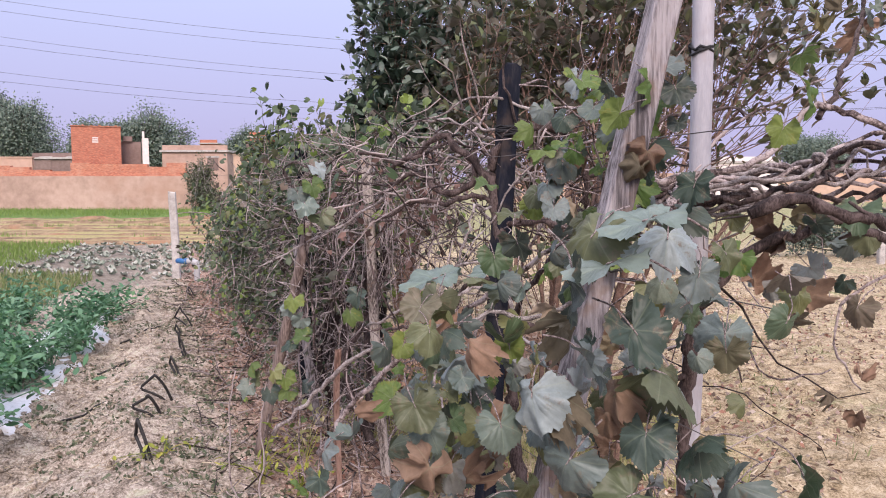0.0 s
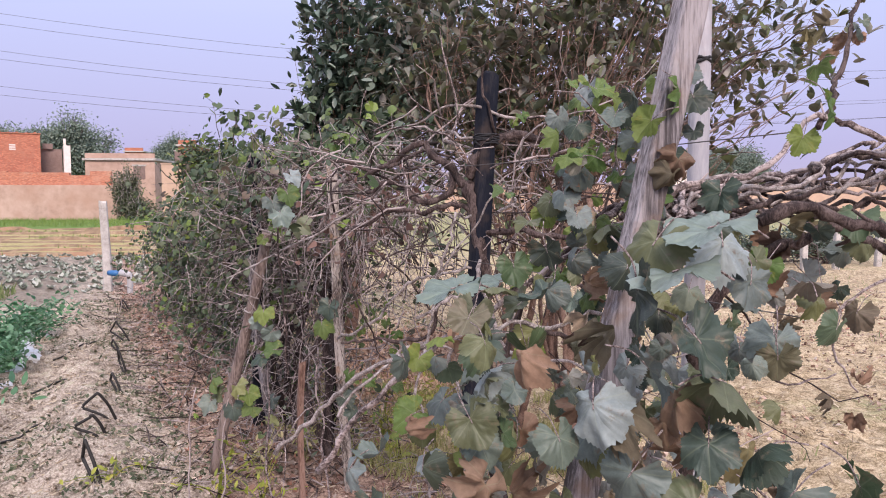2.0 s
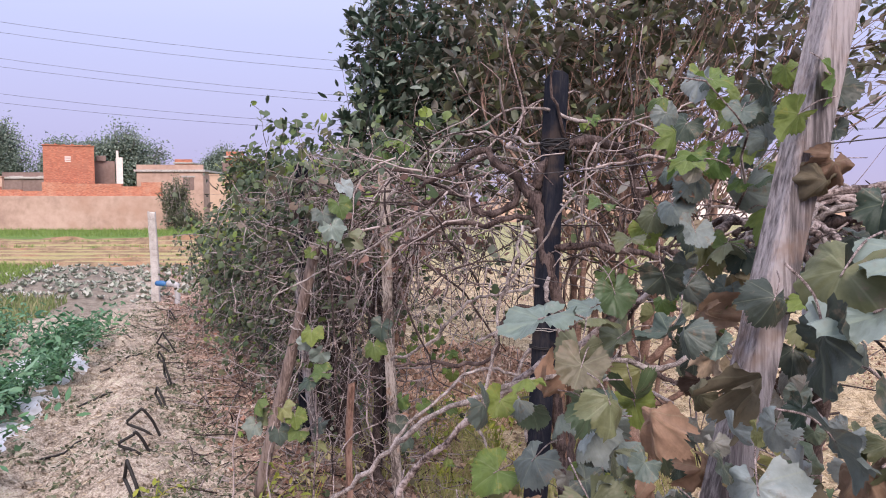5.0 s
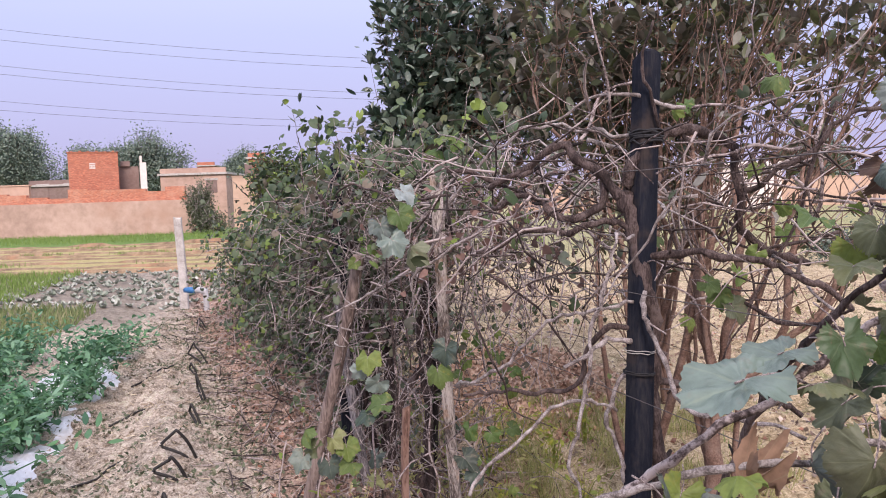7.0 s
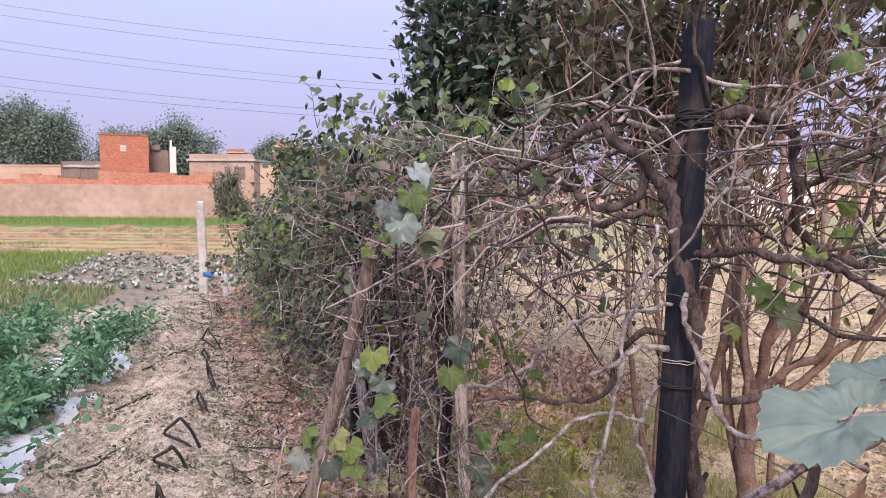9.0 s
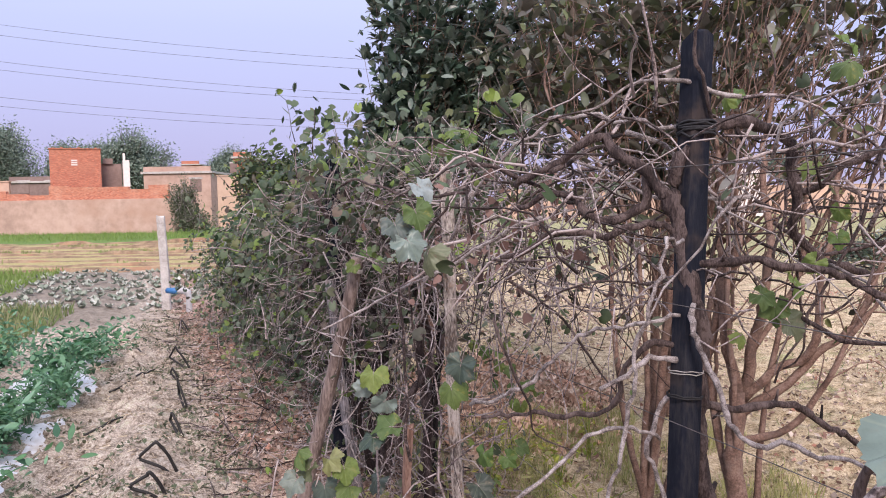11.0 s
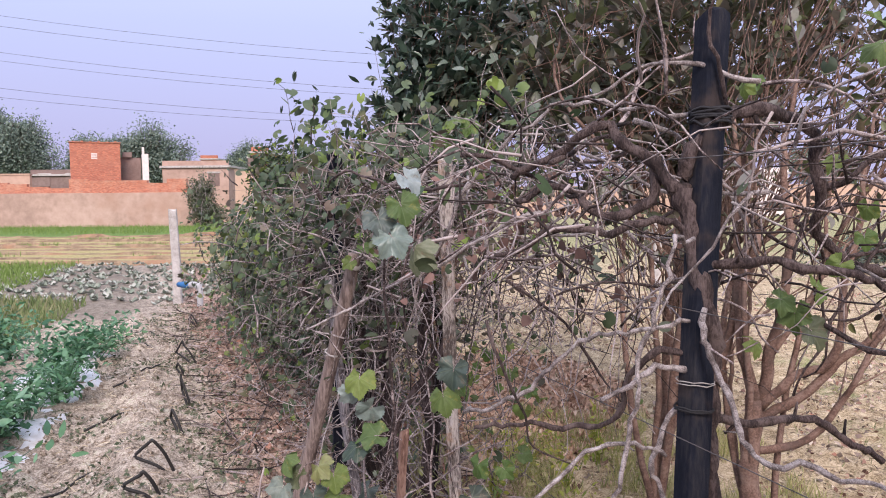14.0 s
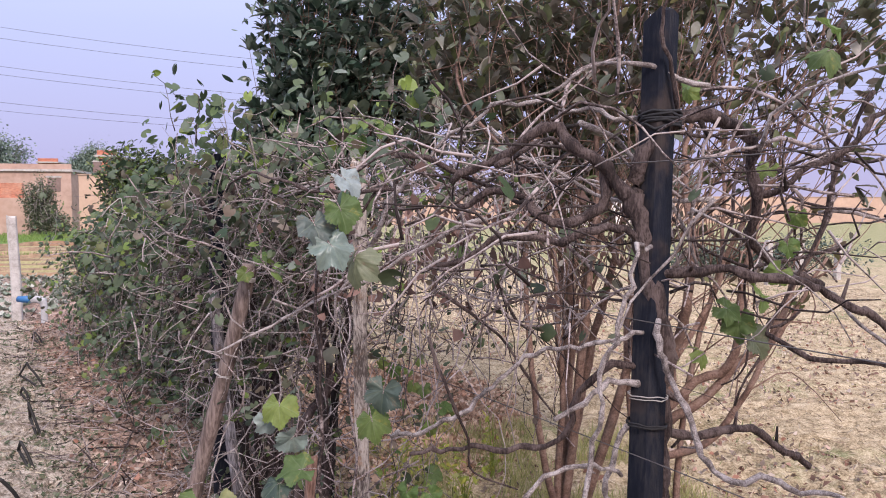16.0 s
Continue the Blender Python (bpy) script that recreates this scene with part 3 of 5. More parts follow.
def brick_tower():
    t = thing("brick_house", (-23.55, 51.0, 0), "unplastered red brick upper room with a small white vent", "house", kind="structure")
    g = box(box(Geo(), (-1.55, -1.2, 0), (1.45, 2.2, 5.4)), (-1.60, -1.25, 5.402), (1.50, 2.25, 5.46))
    part("wall", g.mesh("wall", False), BRICKWORK, t)
    v = Geo()
    for i in range(3):
        box(v, (-0.3, -1.225, 4.35 + i * 0.14), (0.06, -1.202, 4.44 + i * 0.14))
    part("vent", v.mesh("vent", False), WHITEWASH, t, "small whitewashed vent block")
    s = box(box(Geo(), (1.453, 0.4, 0), (2.75, 2.0, 4.55)), (1.6, 0.2, 4.553), (2.2, 0.5, 4.9))
    part("annex_wall", s.mesh("annex_wall", False), DARKWALL, t, "dark side wall")
    w = box(box(Geo(), (2.8, -0.9, 0), (3.2, 0.3, 4.75)), (2.8, -0.9, 4.752), (2.95, -0.75, 5.2))
    part("pillar", w.mesh("pillar", False), WHITEWASH, t, "whitewashed wall end")
    r = Geo()
    for i in range(6):
        box(r, (-1.4 + i * 0.5, -1.1, 5.462), (-1.25 + i * 0.5, -0.98, 5.462 + 0.035 * (1 + i % 2)))
    part("coping_brick", r.mesh("coping_brick", False), BRICKWORK, t)
    t.rotation_euler = (0, 0, radians(24))


brick_tower()


def small_house(name, x0, x1, y, z, wall_mat, label, openings=(), parapet=0.35):
    t = thing(name, ((x0 + x1) / 2, y, 0), label, "house", kind="structure")
    w = (x1 - x0) / 2
    part("wall", box(Geo(), (-w, 0, 0), (w, 5, z)).mesh("wall", False), wall_mat, t)
    part("roof", box(Geo(), (-w - 0.15, -0.15, z + 0.003), (w + 0.15, 5.15, z + 0.15)).mesh("roof", False), CONCRETE, t)
    part("parapet", box(Geo(), (-w, 0, z + 0.153), (w, 0.2, z + 0.15 + parapet)).mesh("parapet", False), wall_mat, t)
    for ox, oz, ow, oh in openings:
        win = part("window", box(Geo(), (ox - ow / 2, -0.03, oz), (ox + ow / 2, -0.003, oz + oh)).mesh("window", False), DARKWALL, t)
        part("window_frame", box(Geo(), (ox - ow / 2 - 0.08, -0.06, oz + oh + 0.002), (ox + ow / 2 + 0.08, -0.003, oz + oh + 0.12)).mesh("window_frame", False), CONCRETE, win)
    return t


small_house("yard_house", -20.3, -15.6, 54.0, 3.9, PLASTER, "low dusky yard house with a flat roof", [(1.3, 2.6, 0.8, 0.9)])
small_house("brick_house_far", -28.6, -26.6, 88.0, 6.3, BRICKWORK, "far red brick house with a flat roof", [(0.2, 4.0, 0.7, 0.8)])
small_house("brick_house_corner", -16.0, -14.6, 62.0, 5.4, BRICKWORK, "red brick house corner above the vine row", [(-0.7, 4.2, 0.6, 0.8)])
small_house("shed_house", -33.0, -28.8, 60.0, 3.6, DARKWALL, "dusky brick shed behind the yard wall", [(-1.0, 2.8, 0.9, 0.9), (1.2, 2.8, 0.9, 0.9)])
small_house("white_house", 22.0, 27.0, 60.0, 3.3, WHITEWASH, "small whitewashed house across the stubble field", [(-1.0, 1.2, 0.9, 1.0)])
wall_run("wall_field_east", 6.0, 70.0, 66.0, -0.05, 2.5, TAN, "long pinkish wall closing the stubble field", 0.25, cope=0.06)


# ---- trees and shrubs ----
def grow(base, stems, crown, count, twig, rng, fork=0.5, r_stem=0.03, leaf_from=0.45, leaf_n=18, spread_=0.1, rosette=0):
    """Stems fan from the base to points of the crown; returns the wood and the places of leaves."""
    wood, spots, tips = Geo(), [], []
    centres = [np.array(c[:3]) for c in crown]
    radii = [np.array(c[3:]) for c in crown]
    base = np.array(base, float)
    lines = []
    for i in range(stems):
        k = i % len(crown)
        d = rng.normal(0, 1, 3)
        d /= np.linalg.norm(d)
        end = centres[k] + radii[k] * d * rng.uniform(0.2, 0.6)
        top = base + (0, 0, fork * rng.uniform(0.75, 1.4)) + rng.normal(0, fork * 0.14, 3) * (1, 1, 0.3)
        mid = top * 0.5 + end * 0.5 + rng.normal(0, 0.12, 3) + (0, 0, -0.1)
        lines.append(smooth_line([base + rng.normal(0, 0.02, 3) * (1, 1, 0) - (0, 0, 0.1), top, mid, end], 0.12, 0.008, rng))
        tube(wood, lines[-1], r_stem * rng.uniform(0.7, 1.1), r_stem * 0.25, 6, 0.08, rng)
    for i in range(count):
        k = rng.integers(len(crown))
        d = rng.normal(0, 1, 3)
        d /= np.linalg.norm(d)
        end = centres[k] + radii[k] * d * rng.uniform(0.25, 1.0) ** 0.5
        ln = lines[rng.integers(len(lines))]
        j = rng.integers(len(ln) // 3, len(ln))
        start = ln[j]
        mid = (start + end) / 2 + rng.normal(0, 0.08, 3)
        br = smooth_line([start, mid, end], 0.15, 0.008, rng)
        tube(wood, br, twig, twig * 0.3, 4, 0, rng)
        t0 = int(len(br) * leaf_from)
        n = rng.poisson(leaf_n)
        if n:
            idx = rng.integers(t0, len(br), n)
            spots.append(br[idx] + rng.normal(0, spread_, (n, 3)))
        if rosette:
            along = br[-1] - br[-2]
            tips.append((br[-1], along / (np.linalg.norm(along) + 1e-9)))
            if len(br) > 4:
                tips.append((br[len(br) * 2 // 3] + rng.normal(0, 0.06, 3), rng.normal(0, 0.6, 3) + (0, 0, 0.5)))
    return wood, np.vstack(spots), tips


def tree(name, label, base, stems, crown, count, leafmat, barkmat, rng, size=0.07, category="tree", shape=SIMPLE, **kw):
    b = np.array(base, float)
    t = thing(name, base, label, category)
    rosette = kw.get("rosette", 0)
    wood, spots, tips = grow((0, 0, 0), stems, [(*(np.array(c[:3]) - b), *c[3:]) for c in crown], count, kw.pop("twig", 0.006), rng, **kw)
    part("trunk", wood, barkmat, t)
    tagged(part("crown", leaves_mesh("crown", shape, spots, rng.uniform(0.6, 1.25, len(spots)) * size, rng, 0.35), leafmat, t), kind="stuff")
    if rosette:
        at = np.repeat(np.array([q for q, _ in tips]), rosette, 0)
        fwd = np.repeat(np.array([d for _, d in tips]), rosette, 0) * 0.7 + (0, 0, 0.35) + rng.normal(0, 0.55, (len(at), 3))
        fwd /= np.linalg.norm(fwd, axis=1)[:, None]
        side = np.cross(fwd, (0, 0, 1.0)) + rng.normal(0, 0.15, (len(at), 3))
        side /= np.linalg.norm(side, axis=1)[:, None]
        fr = np.stack([side * 1.15, fwd, np.cross(side, fwd)], 2)
        tagged(part("outer_foliage", leaves_mesh("outer_foliage", shape, at, rng.uniform(0.8, 1.3, len(at)) * size, rng, frames_=fr), leafmat, t), kind="stuff")
    return t


tree("citrus_tree", "dense dark green tree with glossy leaves behind the vine row", (-0.45, 8.4, 0), 9,
     [(0.0, 8.3, 3.8, 1.05, 0.9, 1.3), (-0.3, 7.9, 3.05, 0.75, 0.6, 0.75), (-0.6, 7.8, 2.25, 0.45, 0.35, 0.35), (0.75, 8.0, 2.9, 0.8, 0.5, 0.9)], 420, DARKLEAF, SHRUBBARK, np.random.default_rng(11), 0.115, leaf_n=12, spread_=0.12, r_stem=0.05, rosette=9)
tree("fruit_shrub", "tall leafy shrub with dull brownish leaves behind the black post", (0.62, 4.4, 0), 6,
     [(0.8, 4.9, 2.75, 1.0, 0.8, 0.85), (0.35, 4.7, 2.45, 0.6, 0.5, 0.5), (1.4, 4.8, 2.9, 0.6, 0.6, 0.6), (0.45, 4.9, 1.95, 0.75, 0.4, 0.3)], 200, BROWNLEAF, SHRUBBARK, np.random.default_rng(12), 0.085, leaf_n=9, leaf_from=0.25, fork=1.1, r_stem=0.024, twig=0.0035, spread_=0.07, category="shrub", rosette=7)
shrub = tree("fruit_shrub", "many-stemmed fruit shrub with reddish bark and thin foliage", (0.96, 4.05, 0), 3,
     [(1.6, 4.3, 2.75, 0.7, 0.6, 0.6), (2.1, 4.3, 2.55, 0.7, 0.5, 0.6)], 85, BROWNLEAF, SHRUBBARK, np.random.default_rng(14), 0.08, leaf_n=7, leaf_from=0.3, fork=1.0, r_stem=0.018, twig=0.0035, spread_=0.06, category="shrub", rosette=5)
tree("fruit_shrub", "tall fruit shrub with thin leaves against the sky", (1.35, 6.3, 0), 8,
     [(1.2, 6.3, 3.1, 1.2, 0.8, 1.1), (1.0, 6.0, 2.5, 0.9, 0.6, 0.6), (2.6, 6.2, 3.0, 1.1, 0.8, 0.9)], 135, SHRUBLEAF, SHRUBBARK, np.random.default_rng(13), 0.095, leaf_n=9, leaf_from=0.25, fork=0.7, r_stem=0.022, twig=0.0035, spread_=0.08, category="shrub", rosette=9)


srng = np.random.default_rng(15)
shoots = []
STEMS = [([(-0.05, 0.00, 0.07), (-0.07, 0.00, 0.53), (-0.05, 0.00, 0.77)], 0.046, 0.036),
         ([(-0.05, 0.00, 0.74), (-0.11, -0.05, 0.97), (-0.13, -0.05, 1.21), (-0.13, 0.00, 1.53), (-0.14, 0.05, 1.96)], 0.026, 0.008),
         ([(-0.04, 0.00, 0.74), (0.00, -0.05, 1.00), (0.01, -0.10, 1.10), (0.01, -0.15, 1.40), (0.01, -0.10, 1.71), (0.07, -0.05, 2.12)], 0.027, 0.007),
         ([(-0.04, 0.00, 0.72), (0.09, -0.05, 0.89), (0.18, -0.10, 0.92), (0.21, -0.15, 1.08), (0.23, -0.17, 1.26), (0.27, -0.15, 1.53), (0.33, -0.15, 1.93)], 0.022, 0.006),
         ([(-0.05, 0.00, 0.65), (0.11, -0.05, 0.78), (0.22, -0.10, 0.91), (0.35, -0.15, 1.06), (0.52, -0.15, 1.37), (0.64, -0.15, 1.70)], 0.022, 0.006),
         ([(-0.05, 0.00, 0.55), (0.16, -0.05, 0.61), (0.25, -0.10, 0.76), (0.30, -0.15, 0.91), (0.41, -0.20, 1.13), (0.54, -0.25, 1.40)], 0.018, 0.006),
         ([(-0.06, 0.15, 0.47), (-0.09, 0.15, 0.86), (-0.07, 0.15, 1.23), (-0.06, 0.15, 1.72), (-0.05, 0.15, 2.16)], 0.012, 0.004),
         ([(-0.04, 0.10, 0.74), (-0.01, 0.15, 1.18), (0.02, 0.20, 1.60), (0.07, 0.20, 2.09)], 0.010, 0.004),
         ([(0.00, -0.05, 0.97), (0.16, -0.05, 1.20), (0.21, -0.05, 1.44), (0.25, 0.05, 1.83), (0.29, 0.05, 2.23)], 0.012, 0.004)]
for pts, r0, r1 in STEMS:
    ln = smooth_line(pts, 0.05, 0.008, srng)
    part("stem", tube(Geo(), ln, r0, r1, 9, 0.07, srng), SHRUBBARK, shrub)
    if r0 > 0.04:
        continue
    shoots.append(ln[len(ln) // 3:])
    for k in range(7):
        j = srng.integers(len(ln) // 3, len(ln))
        tw = smooth_line([ln[j], ln[j] + srng.normal(0.08, 0.1, 3) + (0, 0, 0.1), ln[j] + srng.normal(0.15, 0.2, 3) + (0, 0, 0.3)], 0.06, 0.008, srng)
        part("twig", tube(Geo(), tw, 0.004, 0.0015, 4), SHRUBBARK, shrub)
        shoots.append(tw)
sp = np.vstack(shoots)
sp = sp[srng.integers(0, len(sp), 190)] + srng.normal(0, 0.04, (190, 3))
tagged(part("sparse_foliage", leaves_mesh("sparse_foliage", SIMPLE, sp, srng.uniform(0.035, 0.075, 190), srng, 0.3), SHRUBLEAF, shrub), kind="stuff")
tree("low_hedge", "low dark brushy hedge across the stubble field", (10.2, 16.3, 0), 10, [(9.2, 16.3, 0.5, 1.4, 0.5, 0.4), (11.2, 16.4, 0.55, 1.6, 0.5, 0.45), (7.6, 16.2, 0.4, 0.9, 0.4, 0.3)], 160, DARKLEAF, BARK, np.random.default_rng(31), 0.09, leaf_n=30, fork=0.1, r_stem=0.03, spread_=0.1, category="hedge")


def far_tree(x, y, z, w, h, seed, label):
    rng = np.random.default_rng(seed)
    blobs = [(x + rng.uniform(-0.7, 0.7) * w, y + rng.uniform(-0.4, 0.4) * w, z + rng.uniform(0.35, 0.85) * h, w * rng.uniform(0.3, 0.5), w * 0.4, h * rng.uniform(0.18, 0.3)) for _ in range(9)]
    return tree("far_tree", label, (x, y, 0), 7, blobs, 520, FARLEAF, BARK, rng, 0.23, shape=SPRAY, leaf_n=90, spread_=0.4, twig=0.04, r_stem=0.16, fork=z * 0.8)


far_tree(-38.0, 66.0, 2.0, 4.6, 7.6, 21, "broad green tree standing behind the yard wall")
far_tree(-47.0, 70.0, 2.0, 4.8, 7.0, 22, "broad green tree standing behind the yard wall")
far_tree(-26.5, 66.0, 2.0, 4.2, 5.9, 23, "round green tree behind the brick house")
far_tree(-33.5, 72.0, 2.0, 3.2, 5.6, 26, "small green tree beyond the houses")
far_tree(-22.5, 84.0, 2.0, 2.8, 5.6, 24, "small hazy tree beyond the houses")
tree("round_bush", "rounded olive-green bush beyond the end of the vine row", (-4.4, 20.0, 0), 8, [(-4.5, 20.0, 2.25, 0.9, 0.7, 0.85), (-4.2, 20.0, 1.2, 0.9, 0.7, 0.9), (-3.5, 20.0, 2.1, 0.9, 0.7, 0.8)], 330, FARVINE, BARK, np.random.default_rng(28), 0.15, leaf_n=42, spread_=0.16, twig=0.01, category="bush")
far_tree(40.0, 78.0, 1.0, 5.0, 6.0, 25, "broad tree beyond the stubble field")
tree("grey_shrub", "grey leafless-looking shrub at the end of the field wall", (-15.0, 46.0, 0), 8, [(-15.0, 46.0, 2.1, 1.1, 0.8, 1.4), (-14.3, 45.6, 0.7, 1.5, 0.8, 0.7)], 260, WEEDLEAF, PALECANE, np.random.default_rng(27), 0.16, leaf_n=22, twig=0.022, category="shrub")


# ---- posts of the trellis ----
def post(name, label, base, top, w, d, material, turn=0.0, k=0, rough_=0.03, seed=1, nodes_=(), taper=1.0, group="trellis posts"):
    """A squared (k=0) or round post, leaning from base to top, worn and not quite straight."""
    rng = np.random.default_rng(seed)
    base, top = np.array(base, float), np.array(top, float)
    t = thing(name, base, label, "post", group)
    axis = (top - base) / np.linalg.norm(top - base)
    c, s = math.cos(radians(turn)), math.sin(radians(turn))
    a = np.array([c, s, 0.0])
    a -= axis * a.dot(axis)
    a /= np.linalg.norm(a)
    b = np.cross(axis, a)
    if k:
        prof = [(math.cos(q) * w / 2, math.sin(q) * d / 2) for q in np.linspace(0, 2 * math.pi, k, endpoint=False)]
    else:
        e = 0.12 * min(w, d)
        hw, hd = w / 2, d / 2
        prof = [(-hw + e, -hd), (0, -hd * 1.02), (hw - e, -hd), (hw, -hd + e), (hw * 1.01, 0), (hw, hd - e), (hw - e, hd), (0, hd), (-hw + e, hd), (-hw, hd - e), (-hw, 0), (-hw, -hd + e)]
    prof = np.array(prof) * (1 + rng.normal(0, rough_, (len(prof), 1)))
    length = np.linalg.norm(top - base)
    n = max(8, int(length / 0.06))
    v = []
    for i in range(n + 1):
        q = i / n
        bend = 0.008 * math.sin(q * 5 + seed) * a
        sc = 1 + (taper - 1) * q + rng.normal(0, rough_ * 0.35)
        for nd in nodes_:
            sc += 0.10 * math.exp(-(((q - nd) * length) / 0.018) ** 2)
        zj = rng.normal(0, 0.012, len(prof)) if i == n and not k else np.zeros(len(prof))
        for (pa, pb), dz in zip(prof, zj):
            v.append(base * (1 - q) + top * q - base + bend + (a * pa + b * pb) * sc + axis * dz)
    m = len(prof)
    f = [[i * m + j, i * m + (j + 1) % m, (i + 1) * m + (j + 1) % m, (i + 1) * m + j] for i in range(n) for j in range(m)]
    f += [list(range(m))[::-1], [n * m + j for j in range(m)]]
    g = Geo().add(v, f)
    ob = part("shaft", g.mesh("shaft", bool(k)), material, t)
    return t


def ring_tie(parent, base, top, q, r, material, coils=3, seed=1, pitch_=0.006, thick=0.0035):
    """Twine wound round a post at the share q of its height."""
    rng = np.random.default_rng(seed)
    base, top = np.array(base, float), np.array(top, float)
    axis = (top - base) / np.linalg.norm(top - base)
    a = np.cross(axis, (0, 1, 0))
    a /= np.linalg.norm(a)
    b = np.cross(axis, a)
    th = np.linspace(0, 2 * math.pi * coils, 14 * coils)
    c = (top - base) * q
    wav = rng.normal(0, pitch_ * 0.4, len(th))
    pts = c + np.outer(np.cos(th), a) * r + np.outer(np.sin(th), b) * r + np.outer(th / 2 / math.pi * pitch_ + wav, axis)
    return part("tie", tube(Geo(), pts, thick, None, 5), material, parent)


P1 = ((-0.04, 1.21, 0), (0.425, 1.34, 2.12))
p = post("timber_post", "thick weathered grey timber prop leaning over the vines", *P1, 0.050, 0.042, GREYWOOD, 8, seed=3)
ring_tie(p, *P1, 0.685, 0.036, WIRE, 3, 4, 0.008, 0.0016)
P2 = ((0.60, 1.80, 0), (0.615, 1.79, 2.35))
p = post("round_pole", "slim smooth grey upright pole tied with wire", *P2, 0.05, 0.05, POLE, 0, 14, 0.008, 5)
ring_tie(p, *P2, 0.812, 0.0265, TIE, 2, 5, 0.012)
P3 = ((0.122, 2.61, 0), (0.254, 2.755, 2.025))
p = post("stone_post", "square black stone trellis post bound with dark twine", *P3, 0.066, 0.056, SLATE, 28, 0, 0.02, 6)
ring_tie(p, *P3, 0.875, 0.046, TIE, 5, 6, 0.008)
ring_tie(p, *P3, 0.555, 0.043, TIE, 2, 7, 0.005, 0.0025)
ring_tie(p, *P3, 0.585, 0.043, PALETIE, 2, 8, 0.004, 0.0014)
P4 = ((-0.31, 3.93, 0), (-0.375, 3.57, 1.75))
post("timber_stake", "pale split timber stake in the vine row", *P4, 0.044, 0.036, PALEWOOD, -10, 0, 0.05, 9)
P5 = ((-1.09, 4.3, 0), (-0.745, 4.07, 1.385))
p = post("bamboo_prop", "brown bamboo prop leaning against the vines", *P5, 0.062, 0.062, BAMBOO, 0, 14, 0.015, 10, (0.12, 0.33, 0.55, 0.78), 0.92)
ring_tie(p, *P5, 0.69, 0.0315, PALETIE, 1, 11)
ring_tie(p, *P5, 0.96, 0.036, PALETIE, 4, 12, 0.004)
P6 = ((-0.98, 5.15, 0), (-0.96, 5.1, 1.86))
post("stone_post", "black stone trellis post buried in vines", *P6, 0.08, 0.07, SLATE, 15, 0, 0.02, 13)
post("timber_stake", "thin reddish timber stake under the vines", (-0.55, 3.75, 0), (-0.52, 3.62, 0.78), 0.032, 0.028, REDWOOD, 20, 0, 0.04, 14)
post("timber_stake", "grey crooked stake under the vines", (-0.82, 4.75, 0), (-0.98, 4.9, 1.2), 0.055, 0.05, GREYWOOD, 20, 8, 0.05, 15)
post("concrete_post", "pale square concrete post at the end of the vine row", (-4.5, 12.45, -0.05), (-4.53, 12.45, 1.47), 0.13, 0.12, CONCRETE, 12, 0, 0.015, 31, taper=0.9, group="concrete posts")


def blue_pipe():
    t = thing("irrigation_valve", (-4.32, 12.2, 0.0), "grey irrigation riser with a blue valve beside the concrete post", "pipe")
    part("riser", tube(Geo(), smooth_line([(0.28, -0.1, -0.03), (0.28, -0.1, 0.26), (0.25, -0.09, 0.32)], 0.03), 0.045, None, 12), GREYPIPE, t)
    part("elbow", tube(Geo(), smooth_line([(0.29, -0.1, 0.3), (0.2, -0.08, 0.335), (0.12, -0.05, 0.335)], 0.02), 0.05, None, 12), GREYPIPE, t)
    part("valve", tube(Geo(), [(0.12, -0.05, 0.335), (-0.02, -0.01, 0.335), (-0.022, -0.01, 0.335), (-0.08, 0.02, 0.335)], 0.05, 0.042, 12), BLUEPIPE, t, "blue plastic valve")


blue_pipe()
for i, (x, y, h) in enumerate(((8.9, 15.0, 0.9), (9.62, 15.0, 0.95), (11.0, 15.6, 0.9), (3.25, 13.6, 1.25))):
    post("fence_post", "short pale concrete fence post in the stubble field", (x, y, -0.05), (x, y, h), 0.13, 0.12, CONCRETE, 5, 0, 0.015, 40 + i, group="fence posts")


# ---- trellis wires ----
def wire_run(z, b, a0, a1, seed):
    rng = np.random.default_rng(seed)
    pts = [rowp(a, b + rng.normal(0, 0.02), z + rng.normal(0, 0.02)) for a in np.linspace(a0, a1, 9)]
    ob = part("trellis_wire", tube(Geo(), smooth_line(pts, 0.2), 0.0013, None, 4), WIRE)
    tagged(ob, "thin rusty trellis wire strung between the posts", "wire", "trellis wires")


for i, (z, b) in enumerate(((1.72, 0.0), (1.38, 0.02), (1.10, -0.02), (0.75, 0.0))):
    wire_run(z, b, 1.5, 13.3, 60 + i)


# ---- grape vines ----
def cane_line(start, heading, length, rng, droop=0.5, wiggle=0.48, floor=0.04, bound=None):
    """A cane that wanders, kinks at its joints and sags."""
    p = np.array(start, float)
    d = np.array(heading, float)
    d /= np.linalg.norm(d)
    out = [p.copy()]
    for i in range(max(3, int(length / 0.07))):
        d = d + rng.normal(0, wiggle, 3) * 0.6 + (0, 0, -droop * 0.07)
        d /= np.linalg.norm(d)
        p = p + d * 0.07
        if p[2] < floor:
            p[2] = floor
            d[2] = abs(d[2]) * 0.2
        if bound is not None:
            q = N.dot(p[:2])
            edge = bound[0] + 0.22 * p[2] + 0.3 * noise.noise((p[0] * 2.2 + bound[2], p[1] * 2.2, p[2] * 2.2))
            if (q < edge or q > 0.34 + 0.15 * noise.noise((p[0] * 2, p[1] * 2, 8.0))) and len(out) > 3:
                break
            top = bound[1] + 0.3 * noise.noise((p[0] * 1.8, p[1] * 1.8 + bound[2], 4.0))
            if (p[2] > top or p[2] < bound[3]) and len(out) > 3:
                break
        out.append(p.copy())
    return np.array(out)


